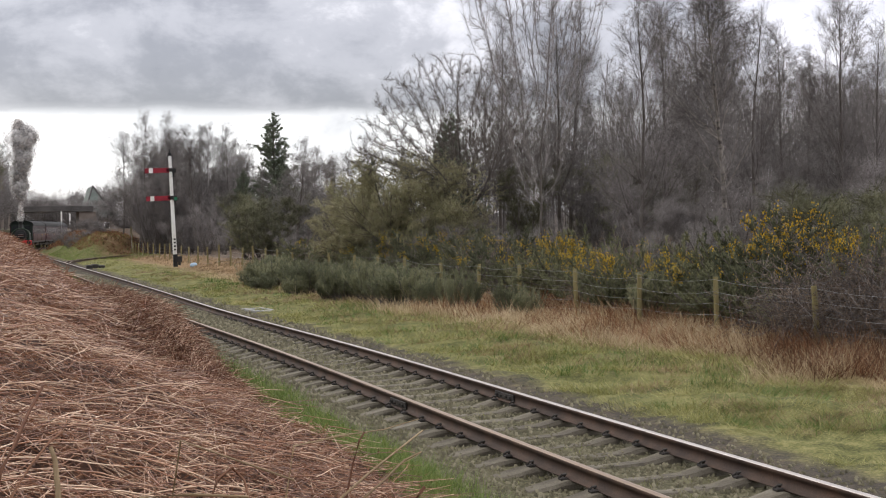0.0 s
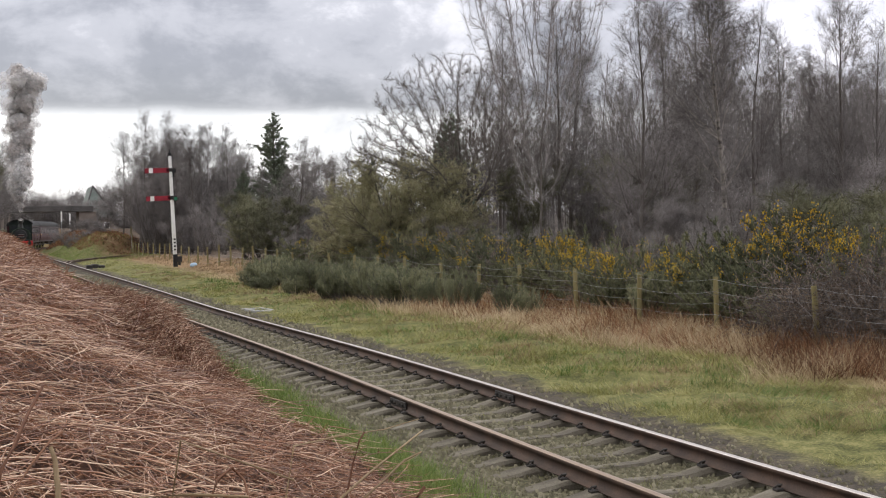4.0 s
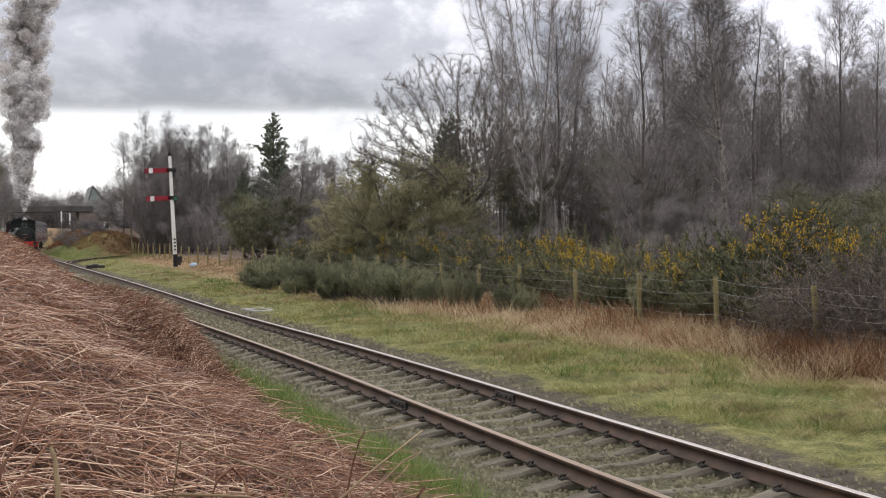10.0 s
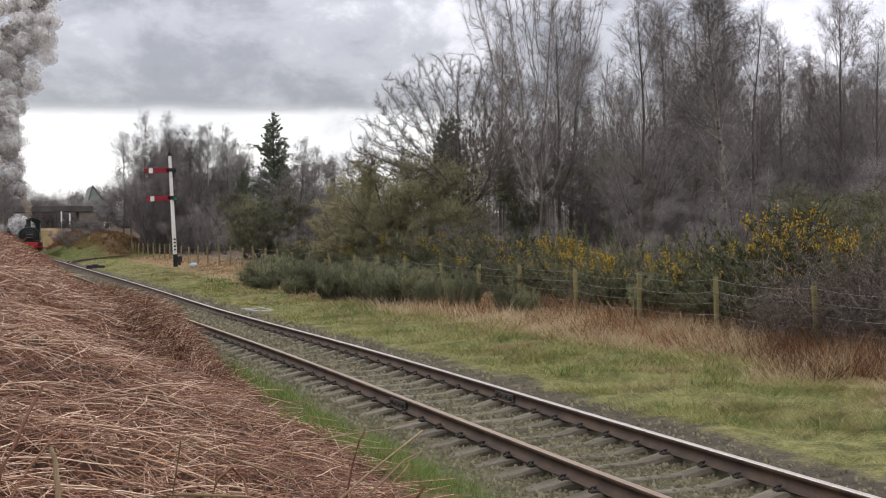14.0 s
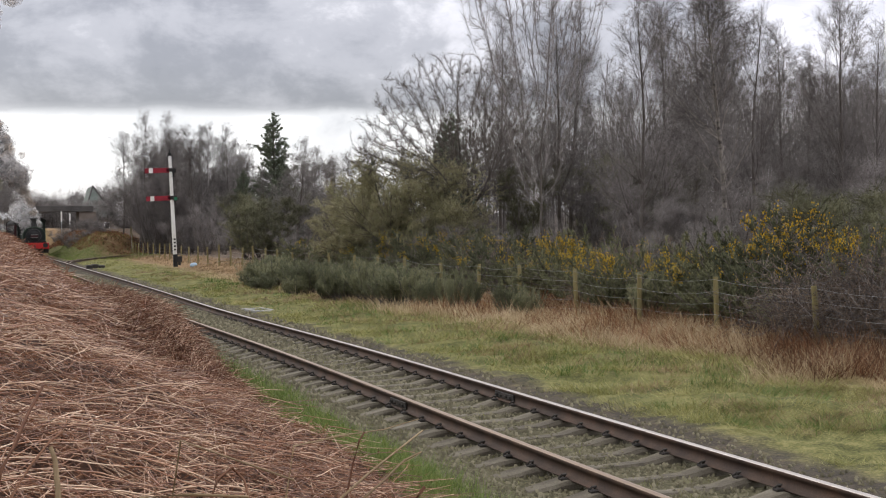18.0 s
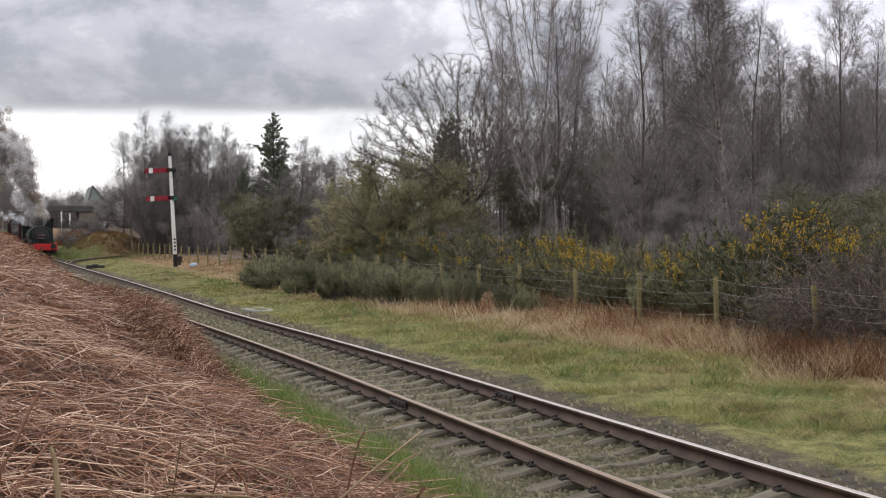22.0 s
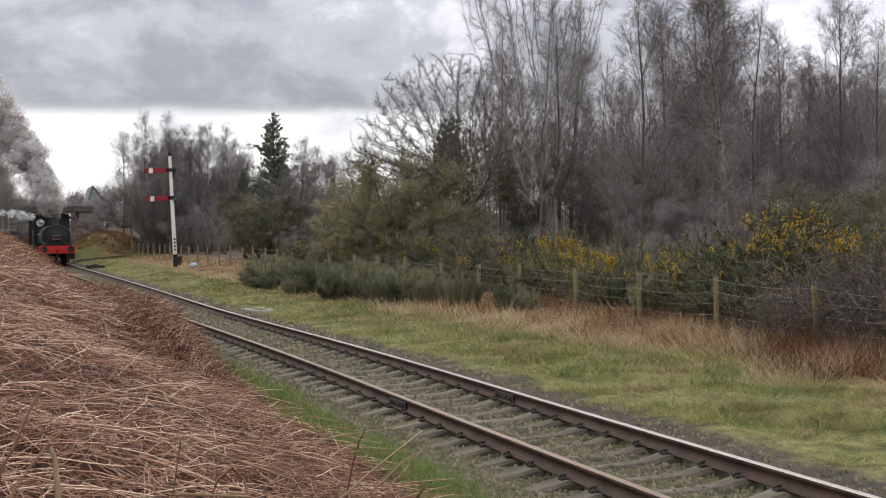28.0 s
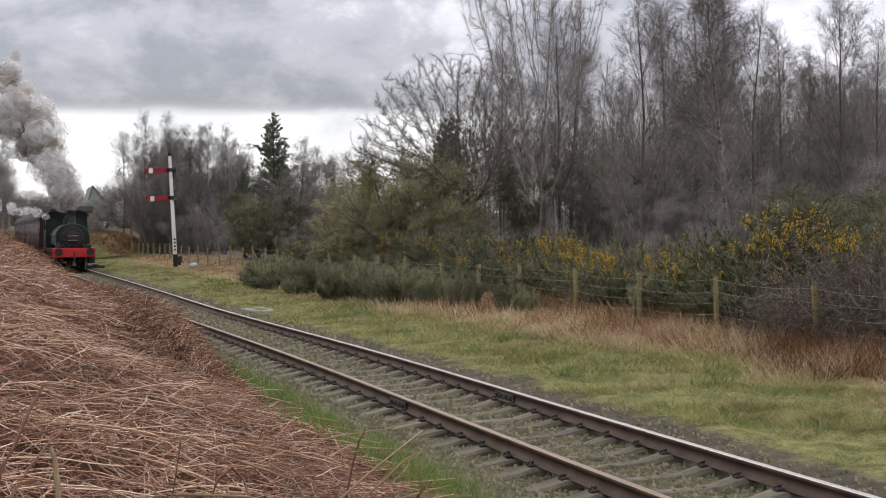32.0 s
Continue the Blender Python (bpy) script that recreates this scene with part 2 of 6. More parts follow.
# ---------------------------------------------------------------- mesh helpers
def mesh_np(name, V, F, mats=(), smooth=False, index=None):
    """A mesh from arrays: V (n, 3), F (m, 3) or (m, 4)."""
    V, F = np.asarray(V, np.float32), np.asarray(F, np.int32)
    me = bpy.data.meshes.new(name)
    me.vertices.add(len(V))
    me.vertices.foreach_set("co", V.ravel())
    k = F.shape[1]
    me.loops.add(F.size)
    me.loops.foreach_set("vertex_index", F.ravel())
    me.polygons.add(len(F))
    me.polygons.foreach_set("loop_start", np.arange(0, F.size, k, dtype=np.int32))
    me.polygons.foreach_set("loop_total", np.full(len(F), k, np.int32))
    if smooth:
        me.polygons.foreach_set("use_smooth", np.ones(len(F), bool))
    if index is not None:
        me.polygons.foreach_set("material_index", np.asarray(index, np.int32))
    for m in mats:
        me.materials.append(m)
    me.update(calc_edges=True)
    return me


def put(name, me, parent=None, label="", kind="", m=None):
    ob = new(name, me)
    if parent is not None:
        ob.parent = parent
    if m is not None:
        ob.matrix_basis = m
    return tagged(ob, label, kind=kind)


def part(name, bm, material, parent=None, label="", smooth=False, m=None):
    """Links a bmesh as one mesh object under a thing or under a part."""
    me = bpy.data.meshes.new(name)
    bm.normal_update()
    bm.to_mesh(me)
    bm.free()
    me.materials.append(material)
    if smooth:
        me.polygons.foreach_set("use_smooth", np.ones(len(me.polygons), bool))
    return put(name, me, parent, label, m=m)


def box(bm, x0, x1, y0, y1, z0, z1, bevel=0.0):
    r = bmesh.ops.create_cube(bm, size=1.0, matrix=Matrix.Translation(((x0 + x1) / 2, (y0 + y1) / 2, (z0 + z1) / 2)) @ Matrix.Diagonal((x1 - x0, y1 - y0, z1 - z0, 1)))
    if bevel:
        es = list({e for v in r["verts"] for e in v.link_edges})
        bmesh.ops.bevel(bm, geom=es, offset=bevel, segments=1, affect="EDGES")
    return bm


def cyl(bm, a, b, r0, r1=None, n=16):
    a, b = Vector(a), Vector(b)
    d = b - a
    bmesh.ops.create_cone(bm, cap_ends=True, segments=n, radius1=r0, radius2=r0 if r1 is None else r1, depth=d.length,
                          matrix=Matrix.Translation((a + b) / 2) @ d.to_track_quat("Z", "Y").to_matrix().to_4x4())
    return bm


def loft(bm, rings, closed=True, caps=True):
    """Skins rings of points."""
    rows = [[bm.verts.new(p) for p in ring] for ring in rings]
    for a, b in zip(rows, rows[1:]):
        n = len(a)
        for i in range(n if closed else n - 1):
            bm.faces.new((a[i], a[(i + 1) % n], b[(i + 1) % n], b[i]))
    if caps and closed:
        bm.faces.new(rows[0][::-1])
        bm.faces.new(rows[-1])
    bmesh.ops.recalc_face_normals(bm, faces=bm.faces)
    return bm


def tubes(P, R, sides=3):
    """P (n, k, 3) polylines, R (n, k) radii: vertices and quads."""
    n, k, _ = P.shape
    T = np.gradient(P, axis=1)
    T /= np.linalg.norm(T, axis=2, keepdims=True) + 1e-9
    ref = np.where(np.abs(T[..., 2:3]) > 0.8, np.array([1.0, 0, 0]), np.array([0, 0, 1.0]))
    U = np.cross(T, ref)
    U /= np.linalg.norm(U, axis=2, keepdims=True) + 1e-9
    W = np.cross(T, U)
    an = np.arange(sides) * 2 * np.pi / sides
    V = P[:, :, None, :] + R[:, :, None, None] * (np.cos(an)[None, None, :, None] * U[:, :, None, :] + np.sin(an)[None, None, :, None] * W[:, :, None, :])
    base = (np.arange(n)[:, None, None] * k + np.arange(k - 1)[None, :, None]) * sides
    i = np.arange(sides)[None, None, :]
    j = (i + 1) % sides
    F = np.stack([base + i, base + j, base + sides + j, base + sides + i], -1)
    return V.reshape(-1, 3), F.reshape(-1, 4)


def spikes(B, D, r):
    """Cones of three faces: base points B, vectors D to the tips, base radius r."""
    n = len(B)
    T = D / (np.linalg.norm(D, axis=1, keepdims=True) + 1e-9)
    ref = np.where(np.abs(T[:, 2:3]) > 0.8, np.array([1.0, 0, 0]), np.array([0, 0, 1.0]))
    U = np.cross(T, ref)
    U /= np.linalg.norm(U, axis=1, keepdims=True) + 1e-9
    W = np.cross(T, U)
    r = np.broadcast_to(np.asarray(r, float), (n,))[:, None]
    V = np.empty((n, 4, 3))
    for i in range(3):
        V[:, i] = B + r * (math.cos(i * 2.094) * U + math.sin(i * 2.094) * W)
    V[:, 3] = B + D
    o = np.arange(n)[:, None, None] * 4
    F = o + np.array([[0, 1, 3], [1, 2, 3], [2, 0, 3]])[None]
    return V.reshape(-1, 3), F.reshape(-1, 3)


def blades(B, D, S):
    """Flat tapering blades: base points, tip vectors, half-width vectors."""
    n = len(B)
    V = np.stack([B - S, B + S, B + D * 0.6 + S * 0.7, B + D, ], 1)
    o = np.arange(n)[:, None, None] * 4
    F = o + np.array([[0, 1, 2], [0, 2, 3]])[None]
    return V.reshape(-1, 3), F.reshape(-1, 3)


def join_np(*sets):
    V, F, o = [], [], 0
    for v, f in sets:
        V.append(v)
        F.append(f + o)
        o += len(v)
    return np.concatenate(V), np.concatenate(F)


def tri(F):
    return np.concatenate([F[:, [0, 1, 2]], F[:, [0, 2, 3]]]) if F.shape[1] == 4 else F


def fract_noise(x, y, s):
    """A smooth pseudo-random field of about -1 to 1, from a few turned sines."""
    return (np.sin(x * s * 1.0 + 1.3 * np.sin(y * s * 0.7 + 0.4)) + np.sin(y * s * 1.13 + 1.7 * np.sin(x * s * 0.61 + 2.1)) + np.sin((x * 0.71 + y * 0.83) * s * 1.9 + 0.9)) / 3


# ---------------------------------------------------------------- the lie of the land (z = 0 is the top of the rails)
TRACK_X, GAUGE, CURVE_Y, CURVE_R = 6.013, 1.505, 138.0, 230.0


def track_at(y):
    """Centre line x and height at y."""
    y = np.asarray(y, float)
    x = TRACK_X + np.where(y > CURVE_Y, (y - CURVE_Y) ** 2 / (2 * CURVE_R), 0.0)
    return x, 0.030 * np.exp(-((y - 20) / 7.0) ** 2) - 0.045 * np.exp(-((y - 36) / 9.0) ** 2)


def smooth(a, b, v):
    t = np.clip((v - a) / (b - a), 0, 1)
    return t * t * (3 - 2 * t)


def ground_z(x, y):
    x, y = np.asarray(x, float), np.asarray(y, float)
    cx, dz = track_at(y)
    u = x - cx + TRACK_X
    bed = -0.235 + dz * 0.6
    # the bracken bank
    brow = np.interp(y, [0, 17.2, 17.9, 18.7, 20.2, 22.5, 25, 30, 37, 48, 68, 118, 160], [-0.12, -0.12, -0.08, 0.03, 0.23, 0.39, 0.40, 0.36, 0.41, 0.70, 1.28, 2.28, 2.5])
    top = np.interp(y, [-20, 2, 4, 10, 20, 40, 80, 120, 180], [0.9, 0.85, 0.95, 1.25, 1.5, 1.78, 2.12, 2.45, 2.7])
    edge = 3.40 + 0.10 * fract_noise(y, 0 * y, 0.9) + 0.42 * np.exp(-((y - 11.5) / 3.2) ** 2) - 0.32 * np.exp(-((y - 17.6) / 2.4) ** 2)
    tt = np.clip((edge - u) / 3.3, -1, 3)
    slope = brow + (top - brow) * np.where(tt < 1, np.sign(tt) * np.abs(tt) ** 1.15, 1 + 0.25 * (tt - 1))
    bank = slope + 0.08 * fract_noise(x, y, 1.7) + 0.05 * fract_noise(x, y, 3.3) + 0.03 * fract_noise(x, y, 6.1)
    # the thatch of dead bracken that hangs over the brow, with a hollow behind it
    crest = np.interp(y, [14.6, 15.8, 16.8, 18.2, 19.4, 20.4, 21.6, 23.5, 26, 30, 40], [0, 0.06, 0.30, 0.42, 0.36, 0.26, 0.32, 0.30, 0.26, 0.16, 0.0])
    bank = bank + crest * np.exp(-((u - 3.0) / 0.36) ** 2) - 0.16 * np.exp(-(((u - 2.35) / 0.30) ** 2 + ((y - 19.5) / 2.2) ** 2)) - 0.12 * np.exp(-(((u - 2.2) / 0.35) ** 2 + ((y - 24.5) / 2.0) ** 2))
    left = bed + (bank - bed) * smooth(0.45, 0.0, u - edge)
    # the verge, the fence line and the wood
    verge = bed + 0.04 + 0.05 * smooth(8, 10, u) + 0.05 * fract_noise(x, y, 1.3) + 0.075 * fract_noise(x, y, 2.7) * smooth(8.2, 9.2, u) + 0.035 * fract_noise(x, y, 6.3)
    rise = np.interp(y, [0, 20, 40, 80, 112, 140], [0.0, 0.05, 0.22, 0.35, 0.0, 0.0])
    verge = verge + (0.18 + rise) * smooth(12.6, 15.5, u) + 0.35 * smooth(15, 24, u) + 0.5 * smooth(24, 60, u)
    right = bed + (verge - bed) * smooth(7.5, 8.1, u)
    z = np.where(u < 5.0, left, right)
    # the heather bank beyond the siding
    side = 6.765 + 9.5 * np.clip((y - 90) / 28, 0, 2) ** 1.9
    room = np.minimum(u - 8.2, side - 1.3 - x)
    far = 2.0 * smooth(0.0, 4.2, room) * smooth(106, 124, y) * smooth(230, 175, y) * (1 + 0.08 * fract_noise(x, y, 0.6)) * (1 - 0.75 * smooth(13.5, 19, u))
    z = z + np.where(u > 8, far, 0)
    hill = smooth(260, 900, np.hypot(x, y)) * 7.0
    return z + hill


def grid_sheet():
    def steps(*runs):
        out = []
        for a, b, s in runs:
            out.append(np.arange(a, b, s))
        return np.concatenate(out)
    xs = np.concatenate([[-3000, -1500, -700, -300, -120, -60, -30, -15, -8, -5], steps((-3.5, 8.4, 0.15), (8.4, 16, 0.3), (16, 40, 1.2), (40, 120, 6)), [150, 220, 350, 700, 1500, 3000]])
    ys = np.concatenate([[-600, -200, -60, -20, -8, -3], steps((0, 30, 0.17), (30, 60, 0.4), (60, 140, 1.0), (140, 260, 2.5)), [300, 400, 600, 900, 1500, 2500, 3500]])
    X, Y = np.meshgrid(xs, ys)
    Z = ground_z(X, Y)
    ny, nx = X.shape
    i = (np.arange(ny - 1)[:, None] * nx + np.arange(nx - 1)[None]).ravel()
    F = np.stack([i, i + 1, i + nx + 1, i + nx], 1)
    return np.stack([X.ravel(), Y.ravel(), Z.ravel()], 1), F


def ground_mat():
    """Bracken litter, dirty ballast, turf, bleached grass and leaf litter, in strips with ragged edges."""
    m = bpy.data.materials.new("ground_cover")
    m.use_nodes = True
    n, l = m.node_tree.nodes, m.node_tree.links
    b = n["Principled BSDF"]
    b.inputs["Roughness"].default_value, b.inputs["Specular IOR Level"].default_value = 0.95, 0.15
    co = n.new("ShaderNodeTexCoord")
    sep = n.new("ShaderNodeSeparateXYZ")
    l.new(co.outputs["Object"], sep.inputs[0])

    def tex(scale, detail=6.0):
        t = n.new("ShaderNodeTexNoise")
        t.inputs["Scale"].default_value, t.inputs["Detail"].default_value = scale, detail
        l.new(co.outputs["Object"], t.inputs["Vector"])
        return t.outputs[0]

    def ramp(fac, stops):
        r = n.new("ShaderNodeValToRGB")
        e = r.color_ramp.elements
        while len(e) < len(stops):
            e.new(0.5)
        for k, (at, col) in zip(e, stops):
            k.position, k.color = at, (*col, 1)
        l.new(fac, r.inputs[0])
        return r.outputs[0]

    n_big, n_mid, n_fine = tex(0.45), tex(3.0), tex(28.0)
    mixn = n.new("ShaderNodeMath")
    mixn.operation = "MULTIPLY_ADD"
    mixn.inputs[1].default_value = 0.5
    l.new(n_fine, mixn.inputs[0])
    half = n.new("ShaderNodeMath")
    half.operation = "MULTIPLY"
    half.inputs[1].default_value = 0.5
    l.new(n_mid, half.inputs[0])
    l.new(half.outputs[0], mixn.inputs[2])
    grain = mixn.outputs[0]
    litter = ramp(grain, [(0.35, (0.018, 0.009, 0.006)), (0.5, (0.055, 0.026, 0.016)), (0.68, (0.13, 0.066, 0.04))])
    stone = ramp(grain, [(0.35, (0.036, 0.033, 0.018)), (0.5, (0.088, 0.080, 0.045)), (0.7, (0.175, 0.158, 0.10))])
    cinder = ramp(grain, [(0.35, (0.036, 0.031, 0.026)), (0.55, (0.080, 0.066, 0.050)), (0.7, (0.14, 0.105, 0.062))])
    turf = ramp(grain, [(0.35, (0.045, 0.049, 0.016)), (0.5, (0.125, 0.123, 0.042)), (0.68, (0.26, 0.228, 0.098))])
    straw = ramp(grain, [(0.33, (0.10, 0.058, 0.030)), (0.5, (0.24, 0.155, 0.082)), (0.68, (0.38, 0.275, 0.165))])
    wood = ramp(grain, [(0.33, (0.045, 0.033, 0.024)), (0.5, (0.10, 0.072, 0.052)), (0.68, (0.18, 0.135, 0.098))])

    def strip(prev, nxt, at, soft, wob):
        a = n.new("ShaderNodeMath")
        a.operation = "MULTIPLY_ADD"
        a.inputs[1].default_value = wob
        l.new(n_mid if wob < 1.2 else n_big, a.inputs[0])
        l.new(sep.outputs[0], a.inputs[2])
        r = n.new("ShaderNodeMapRange")
        r.inputs["From Min"].default_value, r.inputs["From Max"].default_value = at + wob / 2 - soft, at + wob / 2 + soft
        l.new(a.outputs[0], r.inputs["Value"])
        x = n.new("ShaderNodeMix")
        x.data_type = "RGBA"
        l.new(r.outputs[0], x.inputs["Factor"])
        l.new(prev, x.inputs[6])
        l.new(nxt, x.inputs[7])
        return x.outputs[2]

    c = strip(litter, turf, 3.75, 0.12, 0.8)
    c = strip(c, stone, 4.25, 0.15, 0.8)
    c = strip(c, cinder, 6.95, 0.10, 0.3)
    c = strip(c, turf, 8.05, 0.25, 0.9)
    c = strip(c, straw, 12.0, 1.2, 2.4)
    c = strip(c, wood, 15.2, 0.8, 1.5)
    l.new(c, b.inputs["Base Color"])
    bp = n.new("ShaderNodeBump")
    bp.inputs["Strength"].default_value, bp.inputs["Distance"].default_value = 0.8, 0.04
    l.new(grain, bp.inputs["Height"])
    l.new(bp.outputs[0], b.inputs["Normal"])
    return m


gv, gf = grid_sheet()
ground = put("ground", mesh_np("ground", gv, gf, [ground_mat()], smooth=True))
tagged(ground, "grass verge, dirty ballast and bracken-covered bank", "ground", kind="structure")

# ---------------------------------------------------------------- the railway
RAIL = [(-0.065, -0.159), (0.065, -0.159), (0.065, -0.148), (0.012, -0.132), (0.010, -0.050), (0.034, -0.038), (0.036, -0.006), (0.030, 0.0), (-0.030, 0.0), (-0.036, -0.006), (-0.034, -0.038), (-0.010, -0.050), (-0.012, -0.132), (-0.065, -0.148)]


def rail_mesh(name, line, mats):
    """Sweeps the rail's section along a line of (x, y, z); the running surface gets its own material."""
    L = np.array(line)
    T = np.gradient(L, axis=0)
    N = np.stack([T[:, 1], -T[:, 0], 0 * T[:, 0]], 1)
    N /= np.linalg.norm(N, axis=1, keepdims=True)
    k = len(RAIL)
    V = np.concatenate([[p + q * s + np.array([0, 0, h]) for s, h in RAIL] for p, q in zip(L, N)])
    F, ix = [], []
    for i in range(len(L) - 1):
        for j in range(k):
            a, b2 = i * k + j, i * k + (j + 1) % k
            F.append((a, b2, b2 + k, a + k))
            ix.append(1 if j in (6, 7, 8) else 0)
    return mesh_np(name, V, F, mats, index=ix)


track = tagged(new("railway_track"), "single line of rusty flat-bottom rail on concrete sleepers", "railway track", kind="structure")
track_ys = np.concatenate([np.arange(-6, 60, 1.5), np.arange(60, 300, 4.0)])
tx, tz = track_at(track_ys)
for side, mat2, lab in ((-1, M_HEAD_N, "rusty rail with a dull worn head"), (1, M_HEAD, "rusty rail with a bright polished head")):
    put("rail", rail_mesh("rail", np.stack([tx + side * GAUGE / 2, track_ys, tz], 1), [M_RUST, mat2]), track, lab)


def sleeper_mesh(seed):
    """A concrete sleeper: raised seats under the rails, a waisted middle and sloping ends."""
    rg = np.random.default_rng(seed)
    prof = [(-1.27, -0.262, 0.105), (-1.24, -0.235, 0.115), (-0.98, -0.185, 0.13), (-0.86, -0.163, 0.135), (-0.66, -0.163, 0.135), (-0.42, -0.215, 0.115), (0.0, -0.225, 0.105),
            (0.42, -0.215, 0.115), (0.66, -0.163, 0.135), (0.86, -0.163, 0.135), (0.98, -0.185, 0.13), (1.24, -0.235, 0.115), (1.27, -0.262, 0.105)]
    bm = bmesh.new()
    rings = []
    for x, z, w in prof:
        j = rg.uniform(-0.006, 0.006, 4)
        rings.append([(x, -w - 0.02, -0.40), (x, -w + j[0], z - 0.03), (x, -w + 0.03, z + j[1]), (x, w - 0.03, z + j[2]), (x, w + j[3], z - 0.03), (x, w + 0.02, -0.40)])
    loft(bm, rings)
    me = bpy.data.meshes.new("sleeper")
    bm.to_mesh(me)
    bm.free()
    me.materials.append(M_CONCRETE)
    return me


def clip_mesh():
    """A spring clip and its lug beside the rail foot."""
    bm = bmesh.new()
    box(bm, -0.045, 0.05, -0.05, 0.05, -0.165, -0.135, 0.008)
    cyl(bm, (-0.03, -0.035, -0.13), (-0.015, 0.03, -0.095), 0.014, n=6)
    cyl(bm, (-0.015, 0.03, -0.095), (0.035, 0.03, -0.10), 0.014, n=6)
    cyl(bm, (0.035, 0.03, -0.10), (0.04, -0.035, -0.14), 0.014, n=6)
    me = bpy.data.meshes.new("rail_clip")
    bm.to_mesh(me)
    bm.free()
    me.materials.append(M_DARKIRON)
    return me


sleeper_kinds, clip_kind = [sleeper_mesh(s) for s in range(4)], clip_mesh()
rg = np.random.default_rng(5)
SLEEPER_Y = [9.11 + 0.63 * i for i in range(-14, 240)]
for y in SLEEPER_Y:
    x, z = (float(v) for v in track_at(y))
    turn = -math.degrees(math.atan2(max(0.0, y - CURVE_Y), CURVE_R))
    y2 = y + rg.uniform(-0.035, 0.035)
    sl = put("sleeper", sleeper_kinds[int(rg.integers(4))], track, m=pose(x + rg.uniform(-0.03, 0.03), y2, z + rg.uniform(-0.012, 0.004), 0, rg.uniform(-0.3, 0.3), turn + rg.uniform(-1.6, 1.6)))
    if 4 < y < 34:
        for side in (-1, 1):
            for s2 in (-1, 1):
                put("rail_clip", clip_kind, track, m=pose(x + side * GAUGE / 2 + s2 * 0.095, y2, z - 0.028, 0, 0, 0 if s2 > 0 else 180) @ Matrix.Diagonal((0.8, 0.8, 0.82, 1)))
for side in (-1, 1):
    bm = bmesh.new()
    for s2 in (-1, 1):
        box(bm, s2 * 0.027 - 0.014, s2 * 0.027 + 0.014, -0.30, 0.30, -0.13, -0.045, 0.006)
        for q in (-0.22, -0.08, 0.08, 0.22):
            cyl(bm, (s2 * 0.035, q, -0.088), (s2 * 0.072, q, -0.088), 0.020, n=6)
    jx, jz = track_at(15.2)
    part("fishplate", bm, M_DARKIRON, track, "bolted iron fishplate at a rail joint", m=pose(float(jx) + side * GAUGE / 2, 15.2, float(jz)))


# ---------------------------------------------------------------- fence
def wood_post():
    bm = bmesh.new()
    rings = []
    for z, r in ((-0.4, 0.055), (0.3, 0.054), (0.8, 0.052), (1.12, 0.051), (1.15, 0.046), (1.155, 0.03)):
        rings.append([(r * math.cos(a * math.pi / 4.5) + 0.006 * math.sin(z * 9), r * math.sin(a * math.pi / 4.5), z) for a in range(9)])
    return loft(bm, rings)


fence = tagged(new("wire_fence"), "stock fence of weathered round posts with sagging plain wires", "fence")
rg = np.random.default_rng(11)
posts = []
first = part("post", wood_post(), M_POST, fence)
fy = 6.0
while fy < 128:
    fx = 14.0 + 0.15 * math.sin(fy * 0.21) + (max(0, fy - 95) ** 2) * 0.0016
    posts.append((fx, fy, float(ground_z(fx, fy)) + rg.uniform(-0.04, 0.04)))
    fy += 3.05 + rg.uniform(-0.12, 0.12)
near_posts = [(14.0, 17.99), (14.0, 21.11), (14.0, 24.17), (14.0, 27.19), (14.0, 30.53), (14.0, 33.37), (14.0, 36.34), (14.0, 39.74), (14.0, 42.81)]
posts = [(x, y, float(ground_z(x, y)) - 0.03) for x, y in [(14.0, 8.6), (14.0, 11.7), (14.0, 14.9)] + near_posts] + [p for p in posts if p[1] > 45]
for i, (x, y, z) in enumerate(posts):
    m = pose(x, y, z, rg.uniform(-2, 2), -4.5 if i == 3 else rg.uniform(-1.5, 1.5), rg.uniform(0, 360) if i != 3 else 0)
    if i == 0:
        first.matrix_basis = m
    else:
        put("post", first.data, fence, m=m)
for h in (1.10, 0.86, 0.63, 0.40, 0.18):
    P = []
    for (x0, y0, z0), (x1, y1, z1) in zip(posts, posts[1:]):
        sag = rg.uniform(0.03, 0.11)
        P += [(x0 - 0.06 + (x1 - x0) * t, y0 + (y1 - y0) * t, z0 + h + (z1 - z0) * t - sag * 4 * t * (1 - t)) for t in np.linspace(0, 1, 6)[:-1]]
    P = np.array([P])
    put("wire", mesh_np("wire", *tubes(P, np.full(P.shape[:2], 0.0026), 4), [M_WIRE]), fence)


